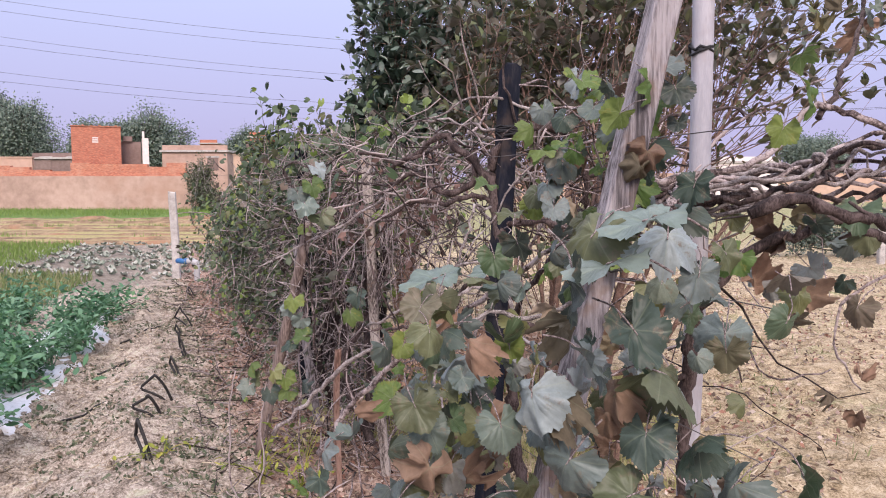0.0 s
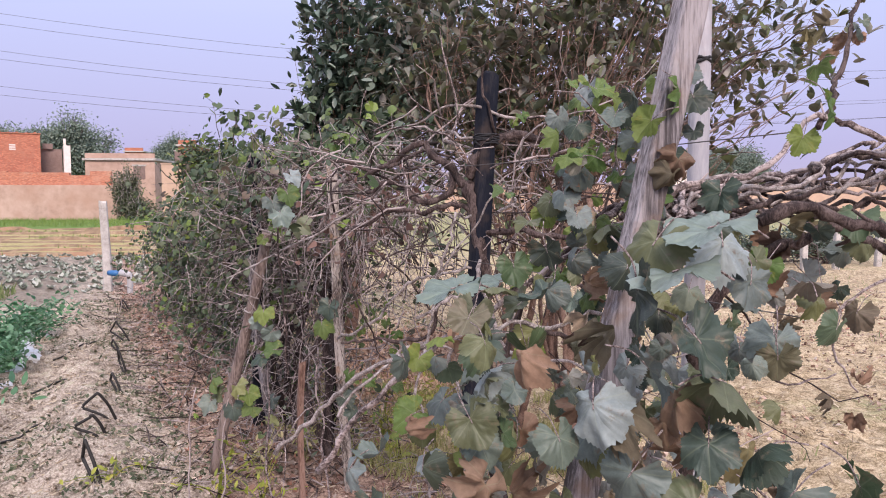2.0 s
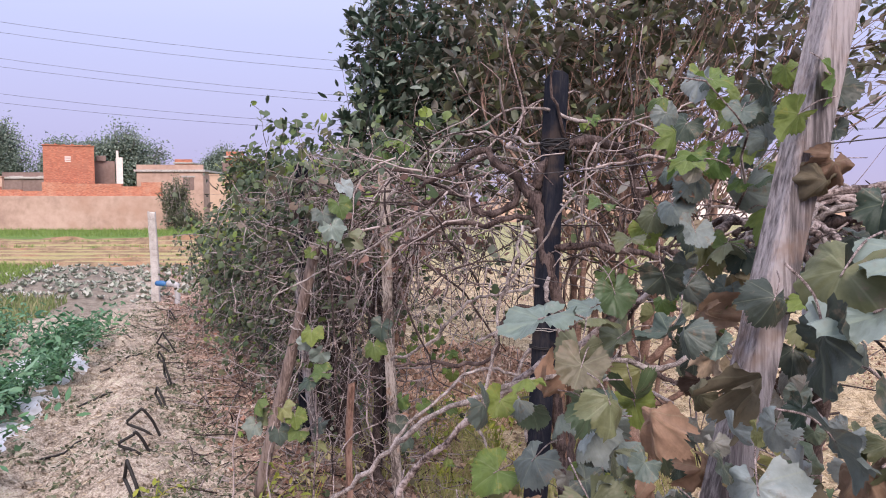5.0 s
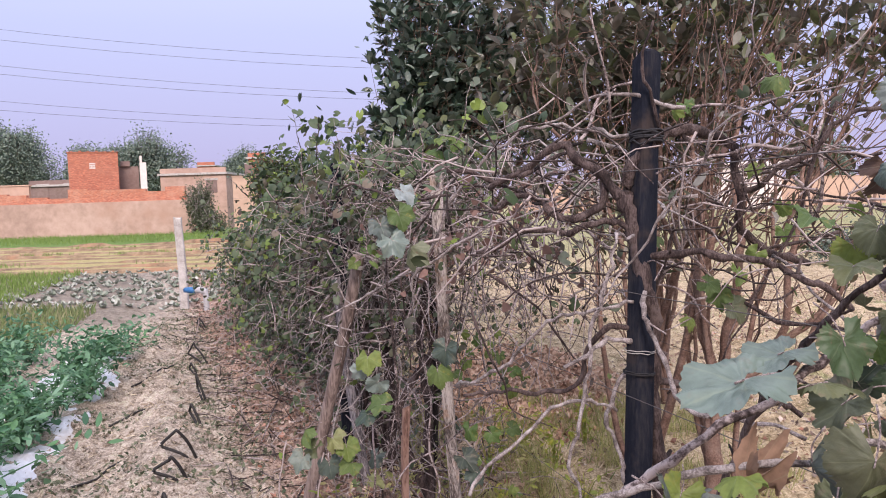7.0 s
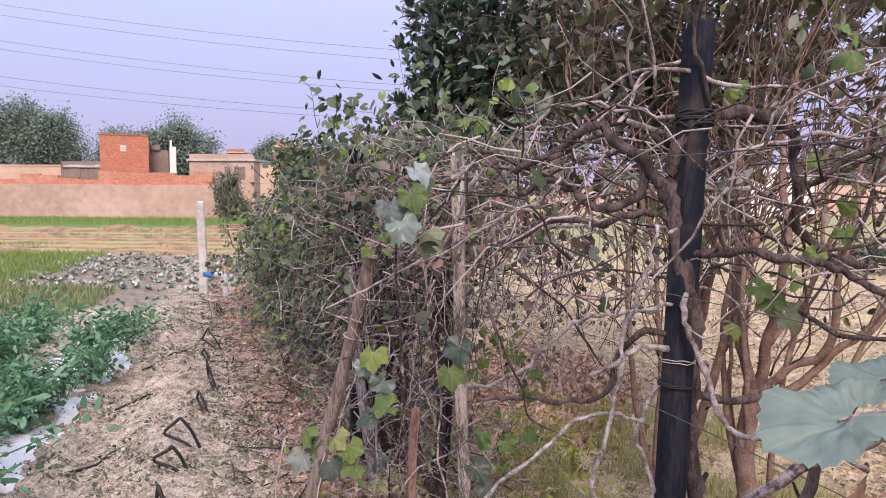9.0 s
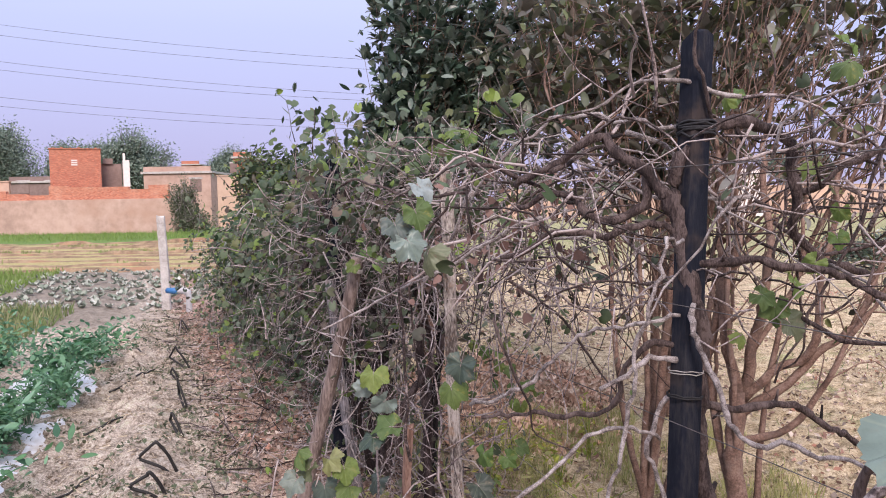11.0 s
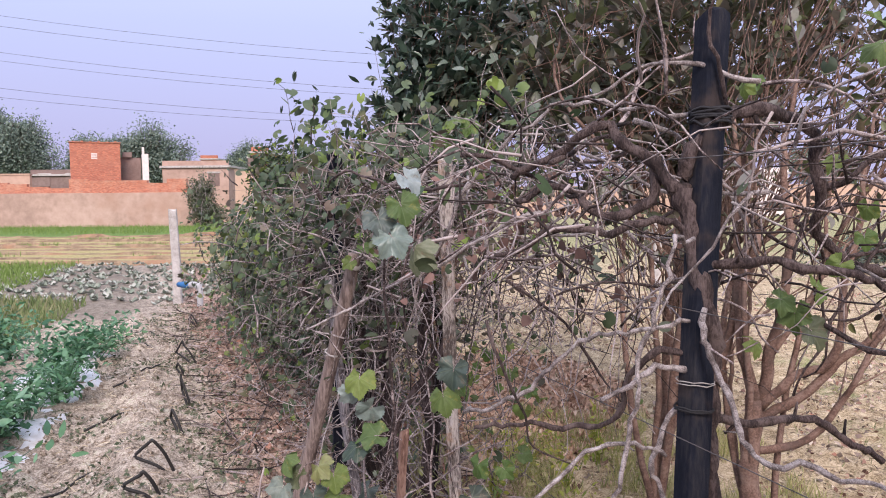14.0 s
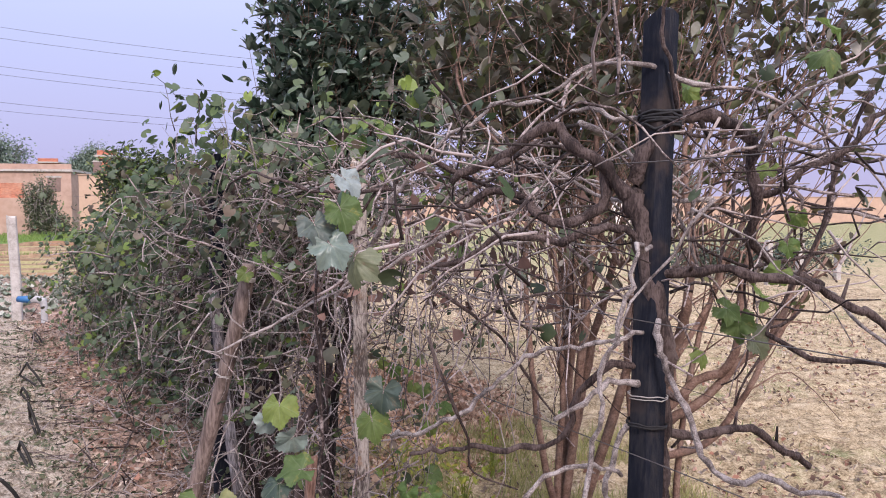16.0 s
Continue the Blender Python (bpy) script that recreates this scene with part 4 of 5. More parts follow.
def grape_vine(label, at, canes, leaves, rng, z=(1.3, 1.9), reach=0.55, low=0.0, trunk=True, droop=0.9, size=(0.05, 0.095), mat=MASSLEAF, length=(0.6, 1.7), pale=0.25, across=0.25, bound=None, single=False, arcs=0):
    base = np.array(at, float)
    t = thing("grape_vine", base, label, "vine", "vines of the row")
    if trunk:
        g = Geo()
        for _ in range(2):
            tip = np.array([rng.normal(0, 0.15), rng.normal(0, 0.2), rng.uniform(1.4, 1.8)])
            tube(g, smooth_line([(rng.normal(0, .03), rng.normal(0, .03), -0.02), (rng.normal(0, .07), rng.normal(0, .07), 0.5), (rng.normal(0, .1), rng.normal(0, .1), 1.0), tip], 0.06, 0.006, rng), 0.026, 0.014, 7, 0.12, rng)
        part("trunk", g, BARK, t)
    dark, light, spots = Geo(), Geo(), []
    for i in range(canes):
        a, b = rng.normal(0, reach), rng.normal(0, across * 0.6)
        s = np.array([*(U * a + N * b), rng.uniform(*z)])
        if rng.random() < low:
            s[2] = rng.uniform(0.1, 1.2)
        h = np.array([*(U * rng.normal(0, 0.8) + N * rng.normal(-0.25, 0.8)), rng.normal(0.1, 0.85)])
        ln = cane_line(s, h, rng.uniform(*length), rng, droop, bound=bound)
        r = rng.uniform(0.0015, 0.0048)
        dead = rng.random() < pale
        if single:
            part("cane", tube(Geo(), ln, r, r * 0.45, 5, 0.1, rng), PALECANE if dead else CANE, t)
        else:
            tube(light if dead else dark, ln, r, r * 0.45, 4, 0.1, rng)
        spots.append(ln)
        if rng.random() < 0.5:
            j = rng.integers(2, len(ln) - 1)
            tw = cane_line(ln[j], rng.normal(0, 1, 3), rng.uniform(0.15, 0.45), rng, droop)
            tube(dark, tw, r * 0.55, r * 0.3, 4)
            spots.append(tw)
    for i in range(arcs):
        s = np.array([*(U * rng.normal(0, reach) - N * rng.uniform(0.0, 0.3)), z[1] * rng.uniform(0.7, 1.0)])
        h = np.array([*(-N * rng.uniform(0.3, 1.0) + U * rng.normal(0, 0.8)), rng.uniform(-0.2, 0.7)])
        r = rng.uniform(0.0025, 0.005)
        tube(light, smooth_line(cane_line(s, h, rng.uniform(0.6, 1.3), rng, 1.9, 0.12, bound=(bound[0] - 0.12, 9.0, bound[2], 0.05))[::2], 0.05), r, r * 0.4, 5, 0.08, rng)
    tagged(part("twig_tangle", dark, CANE, t), kind="stuff")
    if light.n:
        tagged(part("dead_cane_tangle", light, PALECANE, t, "pale dead canes"), kind="stuff")
    sp = np.vstack(spots)
    if leaves:
        pick = rng.integers(0, len(sp), leaves * 2)
        pick = np.concatenate([pick[:leaves // 2], pick[leaves // 2:][np.argsort(-sp[pick[leaves // 2:], 2] + rng.normal(0, 0.5, len(pick) - leaves // 2))][:leaves - leaves // 2]])
        at_ = sp[pick] + rng.normal(0, 0.05, (leaves, 3))
        at_[:, 2] = np.maximum(at_[:, 2], 0.05)
        lean = np.array([-N[0] * 0.5, -N[1] * 0.5 - 0.25, 0.0])
        tagged(part("foliage", leaves_mesh("foliage", VINE_LOW, at_, rng.uniform(*size, leaves), rng, 0.2, lean), mat, t), kind="stuff")
    return t, sp


TOPS = (1.86, 1.9, 1.84, 1.84, 1.76, 1.72, 1.68, 1.6, 1.5, 1.3, 0.95)
for i, a in enumerate(np.arange(5.0, 11.3, 0.62)):
    rng = np.random.default_rng(100 + i)
    leafy = a > 6.8
    grape_vine("leafy overgrown grape vine at the far end of its trellis" if leafy else "tangled half-bare grape vine smothering its trellis", rowp(a, 0.26 if leafy else 0.14, 0), 170 if leafy else 215, 2100 if leafy else 900, rng,
               low=0.35, across=0.5, z=(min(0.85, TOPS[i] * 0.5), TOPS[i] - 0.14), size=(0.03, 0.075) if leafy else (0.025, 0.06), bound=(-0.57, TOPS[i], i * 2.3, 0.0), single=a < 6.0, mat=FARVINE if leafy else MASSLEAF,
               length=(0.5, 1.6), pale=0.22, arcs=30)
# sparser vines towards the near posts: bare canes above, open below
for i, (x, y, c, lv) in enumerate(((-0.62, 4.35, 190, 260), (-0.25, 3.75, 150, 60), (0.05, 3.2, 80, 20))):
    grape_vine("leafless grape vine, a tangle of brown canes", (x, y, 0), c, lv, np.random.default_rng(140 + i), z=(1.25, 1.85), reach=0.35, low=0.03 if i else 0.3, droop=0.75, length=(0.4, 1.1), across=0.35, trunk=False, size=(0.03, 0.065), pale=0.4, bound=(-0.5, 1.88, 90.0 + i, 0.0 if i == 0 else 1.25), single=True)


for i, a in enumerate((4.75, 5.5, 6.2)):
    grape_vine("leafy head of a grape vine above the trellis wire", rowp(a, 0.1, 0), 40, 420, np.random.default_rng(150 + i), z=(1.5, 1.95), reach=0.45, droop=0.6, length=(0.3, 0.8), across=0.4, bound=(-0.4, 2.0 - 0.07 * i, 60.0 + i, 1.2), size=(0.045, 0.085), mat=FARVINE)


def branch(geo, pts, r0, r1, wob=0.006, k=9, knots=0.16):
    """An old vine arm: kinked, knotty, with short spurs where canes were cut."""
    ln = smooth_line(pts, 0.022, wob * 1.25)
    tube(geo, ln, r0 * 0.92, r1, k, knots * 1.3)
    for j in range(4, len(ln) - 2, 7):
        if RNG.random() < 0.55:
            d = RNG.normal(0, 1, 3)
            d /= np.linalg.norm(d)
            tube(geo, [ln[j], ln[j] + d * r0 * 1.6, ln[j] + d * (r0 * 2 + RNG.uniform(0.005, 0.03)) + (0, 0, 0.006)], r0 * 0.4, r0 * 0.22, 5)
    return geo


def trained_vine():
    """The old vine on the black post, with its forked trunk and arms."""
    o = np.array((0.30, 2.70, 0.0))
    t = thing("grape_vine", o, "old gnarled grape vine forking beside the black post", "vine", "vines of the row")

    def arm(name, pts, r0, r1, material=BARK, label="", wob=0.006):
        slim = 0.78 if material is PALECANE else 1.0
        part(name, branch(Geo(), np.array(pts) - o, r0 * slim, r1 * slim, wob), material, t, label)
    arm("trunk", [(0.31, 2.68, -0.03), (0.29, 2.70, 0.45), (0.26, 2.71, 0.86), (0.245, 2.71, 1.05), (0.235, 2.70, 1.2), (0.215, 2.70, 1.38), (0.195, 2.71, 1.53), (0.17, 2.72, 1.63)], 0.026, 0.021)
    arm("arm", [(0.17, 2.72, 1.62), (0.21, 2.72, 1.73), (0.27, 2.74, 1.79), (0.34, 2.77, 1.82), (0.45, 2.8, 1.8), (0.52, 2.82, 1.76), (0.55, 2.84, 1.63), (0.55, 2.86, 1.54), (0.61, 2.88, 1.48), (0.78, 2.9, 1.4)], 0.020, 0.011)
    arm("arm", [(0.18, 2.72, 1.61), (0.12, 2.74, 1.69), (0.04, 2.76, 1.73), (0.02, 2.78, 1.78), (-0.05, 2.8, 1.75), (-0.2, 2.9, 1.66)], 0.018, 0.009)
    arm("arm", [(0.12, 2.75, 1.69), (0.10, 2.75, 1.61), (0.02, 2.75, 1.565), (-0.05, 2.76, 1.59), (-0.09, 2.8, 1.64), (-0.2, 2.85, 1.6)], 0.016, 0.007)
    arm("arm", [(0.19, 2.71, 1.55), (0.10, 2.72, 1.565), (0.0, 2.74, 1.52), (-0.1, 2.76, 1.53), (-0.25, 2.82, 1.47)], 0.011, 0.006)
    arm("arm", [(0.20, 2.71, 1.47), (0.29, 2.68, 1.465), (0.40, 2.65, 1.465), (0.58, 2.6, 1.41), (0.75, 2.6, 1.3)], 0.013, 0.008)
    arm("arm", [(0.27, 2.74, 1.79), (0.16, 2.79, 1.80), (0.06, 2.84, 1.83), (-0.06, 2.9, 1.85), (-0.15, 2.95, 1.8), (-0.24, 3.0, 1.73), (-0.34, 3.1, 1.6)], 0.008, 0.005, PALECANE)
    arm("arm", [(0.24, 2.70, 1.13), (0.13, 2.69, 1.07), (0.10, 2.68, 0.99), (0.15, 2.69, 0.86), (0.14, 2.7, 0.6)], 0.010, 0.006, PALECANE)
    arm("arm", [(0.23, 2.70, 1.21), (0.13, 2.69, 1.225), (0.06, 2.69, 1.21), (-0.02, 2.68, 1.15)], 0.012, 0.007, PALECANE)
    arm("arm", [(0.22, 2.69, 1.25), (0.11, 2.72, 1.24), (0.05, 2.75, 1.17), (0.04, 2.79, 1.07), (-0.04, 2.83, 1.04), (-0.18, 2.86, 1.045), (-0.3, 2.9, 1.02)], 0.010, 0.005)
    arm("dead_cane", [(0.17, 2.63, 1.52), (0.10, 2.56, 1.5), (0.07, 2.55, 1.42), (0.04, 2.55, 1.3), (0.02, 2.55, 1.17), (0.0, 2.55, 1.04), (-0.01, 2.55, 0.9), (0.02, 2.56, 0.5)], 0.007, 0.006, PALECANE, "pale dead cane")
    arm("dead_cane", [(-0.30, 2.6, 0.82), (-0.22, 2.6, 0.92), (-0.14, 2.6, 1.01), (-0.06, 2.6, 1.05), (0.03, 2.6, 1.07), (0.12, 2.65, 1.03)], 0.008, 0.006, PALECANE, "pale dead cane")
    arm("arm", [(0.21, 2.67, 1.36), (0.20, 2.64, 1.27), (0.23, 2.61, 1.2), (0.27, 2.57, 1.08), (0.32, 2.54, 1.03), (0.39, 2.5, 1.05), (0.55, 2.45, 1.0)], 0.010, 0.007, PALECANE)
    arm("arm", [(0.25, 2.72, 1.09), (0.35, 2.77, 1.07), (0.49, 2.81, 1.07), (0.6, 2.85, 1.01), (0.76, 2.9, 0.92)], 0.013, 0.008)
    arm("arm", [(-0.32, 3.1, 1.0), (-0.25, 3.0, 1.05), (-0.14, 2.9, 1.14), (-0.04, 2.8, 1.25), (0.06, 2.7, 1.31), (0.18, 2.68, 1.33)], 0.009, 0.006, PALECANE)
    arm("arm", [(0.55, 2.84, 1.63), (0.66, 2.75, 1.7), (0.78, 2.7, 1.82), (0.95, 2.7, 1.86)], 0.010, 0.005)
    arm("arm", [(0.27, 2.72, 1.8), (0.25, 2.7, 1.88), (0.22, 2.68, 2.0), (0.24, 2.66, 2.1)], 0.006, 0.003)
    rng = np.random.default_rng(160)
    g = Geo()
    for i in range(110):
        s = np.array((rng.uniform(-0.35, 1.0), rng.uniform(2.65, 2.95), rng.uniform(1.38, 1.92)))
        tube(g, cane_line(s, (rng.normal(), rng.normal(0, .4), rng.normal(0.1, .5)), rng.uniform(0.2, 0.55), rng, 0.3) - o, rng.uniform(0.002, 0.0045), 0.0014, 4)
    for i in range(34):
        s = np.array((rng.uniform(-0.3, 0.2), rng.uniform(2.9, 3.5), rng.uniform(1.35, 1.6)))
        tube(g, cane_line(s, (rng.normal(0, 0.25), rng.normal(0, .25), -1.0), rng.uniform(0.25, 0.7), rng, 1.2, 0.3) - o, rng.uniform(0.0015, 0.003), 0.001, 4)
    for i in range(44):
        x_ = rng.uniform(0.28, 1.15) if i < 28 else rng.uniform(-0.4, 0.15)
        s = np.array((x_, rng.uniform(2.7, 3.15), rng.uniform(1.3, 1.9)))
        ln = cane_line(s, (rng.normal(0, 1), rng.normal(0, .3), rng.normal(0.05, .45)), rng.uniform(0.35, 0.9), rng, 0.4, 0.36)
        r = rng.uniform(0.004, 0.0075)
        part("cane", tube(Geo(), smooth_line(ln, 0.03, 0.002, rng) - o, r, r * 0.5, 6, 0.2, rng), (BARK, CANE, BARK, PALECANE)[i % 4], t)
    tagged(part("twig_tangle", g, CANE, t), kind="stuff")


trained_vine()


def near_vine():
    """The vine at the first props: a bundle of long arms running off over the stubble side."""
    o = np.array((0.62, 1.72, 0.0))
    t = thing("grape_vine", o, "vigorous grape vine with long bundled arms and big leaves", "vine", "vines of the row")

    def arm(name, pts, r0, r1, material=BARK, wob=0.005):
        part(name, branch(Geo(), np.array(pts) - o, r0, r1, wob), material, t)
    arm("trunk", [(0.64, 1.72, -0.03), (0.6, 1.72, 0.5), (0.57, 1.7, 1.0), (0.56, 1.62, 1.35)], 0.022, 0.016)
    arm("arm", [(0.56, 1.62, 1.33), (0.67, 1.6, 1.46), (0.78, 1.6, 1.5), (0.85, 1.6, 1.51), (1.1, 1.65, 1.45)], 0.015, 0.010)
    arm("arm", [(0.62, 1.5, 1.54), (0.72, 1.5, 1.57), (0.82, 1.5, 1.54), (0.92, 1.5, 1.49), (1.2, 1.6, 1.4)], 0.015, 0.010)
    arm("arm", [(0.44, 1.6, 1.61), (0.62, 1.6, 1.64), (0.74, 1.6, 1.7), (0.8, 1.6, 1.76), (0.95, 1.6, 1.72), (1.2, 1.7, 1.7)], 0.008, 0.006, CANE)
    for i in range(17):
        rng = np.random.default_rng(170 + i)
        q = i / 16
        arm("arm", [(0.3 + 0.2 * q, 1.75 - 0.3 * q, 1.47 + rng.uniform(0, 0.08)), (0.55 + rng.normal(0, 0.03), 1.72, 1.55 + rng.uniform(-0.03, 0.06)), (0.78, 1.72 + rng.normal(0, 0.05), 1.58 + rng.uniform(-0.03, 0.06)),
                    (0.98, 1.75 + rng.normal(0, 0.06), 1.66 + rng.uniform(-0.1, 0.06)), (1.4, 1.9, 1.68 + rng.uniform(-0.15, 0.1))], rng.uniform(0.005, 0.010), 0.004, (BARK, CANE, PALECANE)[i % 3], 0.008)
    arm("tendril", [(0.54, 1.5, 1.33), (0.63, 1.5, 1.27), (0.67, 1.5, 1.21), (0.8, 1.5, 1.22)], 0.003, 0.0018, CANE)
    arm("tendril", [(1.1, 1.62, 1.46), (0.96, 1.6, 1.4), (0.88, 1.6, 1.35), (0.86, 1.6, 1.26), (0.89, 1.6, 1.19), (0.92, 1.6, 1.15)], 0.005, 0.002, CANE)
    arm("cane", [(-0.38, 1.62, 1.04), (-0.3, 1.6, 1.12), (-0.2, 1.55, 1.22), (-0.1, 1.5, 1.28), (0.0, 1.45, 1.33), (0.12, 1.4, 1.35), (0.32, 1.45, 1.36)], 0.0055, 0.004, PALECANE)
    arm("cane", [(-0.3, 1.75, 0.95), (-0.18, 1.7, 1.12), (-0.02, 1.62, 1.28), (0.12, 1.6, 1.38), (0.3, 1.6, 1.5), (0.45, 1.65, 1.56)], 0.008, 0.005, CANE)
    arm("cane", [(0.12, 1.9, 0.9), (0.16, 1.9, 1.2), (0.26, 1.8, 1.42), (0.4, 1.75, 1.56)], 0.009, 0.006, BARK)
    g = Geo()
    rng = np.random.default_rng(190)
    for i in range(150):
        s = np.array((rng.uniform(-0.1, 0.7), rng.uniform(1.45, 2.3), rng.uniform(0.5, 1.6)))
        if s[0] < -0.2 + 0.66 * (s[1] - 0.84):
            continue
        tube(g, cane_line(s, (rng.normal(), rng.normal(0, .4), rng.normal(0.1, .8)), rng.uniform(0.2, 0.6), rng, 0.5) - o, rng.uniform(0.0018, 0.0035), 0.0012, 4)
    tagged(part("twig_tangle", g, CANE, t), kind="stuff")
    return t


NEAR = near_vine()

# single leaves near the path: x, y, z, width
rng = np.random.default_rng(200)
LEAF_SHAPES = []
for curl_, fold_, ruffle_, droop_ in ((0.5, 0.1, 0.05, 0.3), (0.2, 0.25, 0.07, 0.0), (0.8, -0.3, 0.06, 0.2), (-0.25, 0.1, 0.09, 0.6), (0.5, -0.55, 0.05, 0.5), (0.3, 0.45, 0.08, 0.9), (0.9, 0.0, 0.1, 0.0), (0.15, -0.2, 0.06, 1.1)):
    LEAF_SHAPES.append(even_mesh("leaf", *grape_shape(True, rng, curl_, fold_, ruffle_, droop_)))
LOBED = []
for curl_, fold_ in ((0.4, 0.1), (0.15, 0.3), (0.6, -0.3), (0.3, 0.4)):
    LOBED.append(even_mesh("leaf", *grape_shape(True, rng, curl_, fold_, 0.06, 0.2, 0.055)))
SHRIVELLED = [even_mesh("leaf", *grape_shape(True, rng, c_, f_, 0.22, d_)) for c_, f_, d_ in ((1.4, 0.5, 0.5), (-1.1, 0.8, 0.9), (0.9, -0.9, 1.2))]
STALK = tube(Geo(), smooth_line([(0.02, -0.62, -0.28), (0.01, -0.35, -0.06), (0, 0.0, 0.0), (0, 0.08, 0.0)], 0.08), 0.014, 0.011, 5).mesh("stalk")
STALK.materials.append(CANE)


def hang_leaf(parent, shape, at, size, material, normal, rng, tip=None):
    """One leaf on the vine; normal: the way its upper face looks."""
    nor = np.array(normal, float)
    nor /= np.linalg.norm(nor)
    down = np.array(tip if tip is not None else (rng.normal(0, 0.5), rng.normal(0, 0.3), -1.0))
    down -= nor * down.dot(nor)
    down /= np.linalg.norm(down)
    side = np.cross(down, nor)
    m = Matrix([(*(np.array([side[i], down[i], nor[i]]) * size), at[i]) for i in range(3)] + [(0, 0, 0, 1)])
    if material is DRYLEAF:
        shape, size = SHRIVELLED[int(rng.integers(3))], size * 0.68
    ob = new("leaf", shape)
    ob.parent = parent
    ob.matrix_basis = Matrix.Translation(-parent.location) @ m
    ob.material_slots[0].link = "OBJECT"
    ob.material_slots[0].material = material
    if size > 0.06:
        stem = new("stalk", STALK)
        stem.parent = ob
    return ob


for s in LEAF_SHAPES + LOBED + SHRIVELLED:
    s.materials.append(VINELEAF)
BIG_LEAVES = [(0.20, 0.98, 1.535, 0.14), (0.17, 0.96, 1.475, 0.15), (0.31, 1.02, 1.53, 0.13), (0.25, 0.96, 1.41, 0.15), (0.29, 0.97, 1.35, 0.16), (0.19, 0.97, 1.37, 0.13), (0.12, 0.98, 1.32, 0.13),
              (0.17, 0.97, 1.23, 0.14), (0.27, 0.96, 1.27, 0.12), (0.25, 0.95, 1.19, 0.14), (0.34, 0.96, 1.26, 0.12), (0.49, 0.97, 1.20, 0.15), (0.39, 0.96, 1.20, 0.13), (0.44, 0.98, 1.15, 0.12),
              (-0.16, 1.3, 1.15, 0.10), (-0.21, 1.28, 1.13, 0.09), (-0.05, 1.3, 1.24, 0.11), (0.05, 1.3, 1.20, 0.12), (0.0, 1.2, 1.36, 0.10)]
MID_LEAVES = [(0.07, 1.3, 1.12, 0.10), (0.12, 1.3, 1.05, 0.11), (-0.10, 1.35, 1.03, 0.10), (0.13, 1.3, 1.5, 0.10), (0.24, 1.2, 1.48, 0.10), (0.44, 1.3, 1.60, 0.12), (0.43, 1.35, 1.55, 0.13),
              (0.61, 1.3, 1.44, 0.13), (0.65, 1.35, 1.40, 0.11), (0.33, 1.35, 1.55, 0.11), (0.2, 1.5, 1.2, 0.12), (0.3, 1.4, 1.15, 0.12)]
SIDE_LEAVES = [(0.06, 1.42, 1.42, 0.11), (0.10, 1.45, 1.46, 0.11), (0.03, 1.38, 1.34, 0.10), (0.12, 1.48, 1.38, 0.12), (0.05, 1.34, 1.28, 0.10), (0.14, 1.50, 1.54, 0.10), (0.16, 1.5, 1.32, 0.11)]
GREEN_LEAVES = [(0.35, 1.28, 1.77, 0.10), (0.30, 1.27, 1.72, 0.10), (0.16, 1.35, 1.70, 0.08), (0.63, 1.3, 1.76, 0.11), (0.64, 1.35, 1.83, 0.10), (0.60, 1.32, 1.70, 0.09), (0.40, 1.5, 1.72, 0.08), (0.09, 1.5, 1.6, 0.08), (0.18, 1.35, 1.66, 0.08),
                (-0.29, 1.42, 1.0, 0.08), (-0.24, 1.40, 0.97, 0.08), (0.5, 1.25, 1.48, 0.10), (0.31, 1.25, 1.47, 0.08)]
DRY_LEAVES = [(0.345, 1.26, 1.655, 0.085), (0.33, 1.25, 1.63, 0.07), (0.9, 1.9, 1.25, 0.06), (0.87, 1.85, 1.27, 0.05), (0.85, 1.6, 1.14, 0.06), (0.92, 1.6, 1.17, 0.06), (0.9, 1.58, 1.1, 0.06), (0.08, 1.25, 1.2, 0.08), (0.19, 1.3, 1.22, 0.08)]
for group_, mat_, nz in ((BIG_LEAVES, VINELEAF, 0.45), (MID_LEAVES, VINELEAF, 0.3), (SIDE_LEAVES, VINELEAF, 0.4), (GREEN_LEAVES, FRESHLEAF, 0.4), (DRY_LEAVES, DRYLEAF, 0.2)):
    for i, (x, y, z, w) in enumerate(group_):
        hang_leaf(NEAR, LOBED[i % 4] if mat_ is FRESHLEAF or i % 3 == 2 else LEAF_SHAPES[i % 8], (x, y, z), w * (0.74 if mat_ is not DRYLEAF else 0.85), mat_, (rng.normal(-0.25, 0.8), rng.normal(-0.4, 0.6), nz + rng.normal(0.25, 0.5)), rng)
# pale leaves that lie flat, the sky they catch put into their colour
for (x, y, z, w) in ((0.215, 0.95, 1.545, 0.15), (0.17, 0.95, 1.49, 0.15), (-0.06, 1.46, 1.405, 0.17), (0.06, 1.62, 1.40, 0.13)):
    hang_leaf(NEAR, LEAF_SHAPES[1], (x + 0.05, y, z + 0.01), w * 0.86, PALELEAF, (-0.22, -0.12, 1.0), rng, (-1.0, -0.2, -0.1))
# leaves on the path side of the vine, hanging lower
for i in range(58):
    low_ = i < 22
    x, y, z = (rng.uniform(-0.12, 0.14), rng.uniform(1.36, 1.52), rng.uniform(1.05, 1.34)) if low_ else (rng.uniform(0.19, 0.34), rng.uniform(1.42, 1.62), rng.uniform(1.38, 1.82))
    hang_leaf(NEAR, LEAF_SHAPES[i % 8], (x, y, z), rng.uniform(0.045, 0.09), (VINELEAF, FRESHLEAF, VINELEAF, FRESHLEAF, VINELEAF, DRYLEAF)[i % 6], (rng.normal(-0.2, 0.6), rng.normal(-0.5, 0.5), rng.normal(0.6, 0.4)), rng)
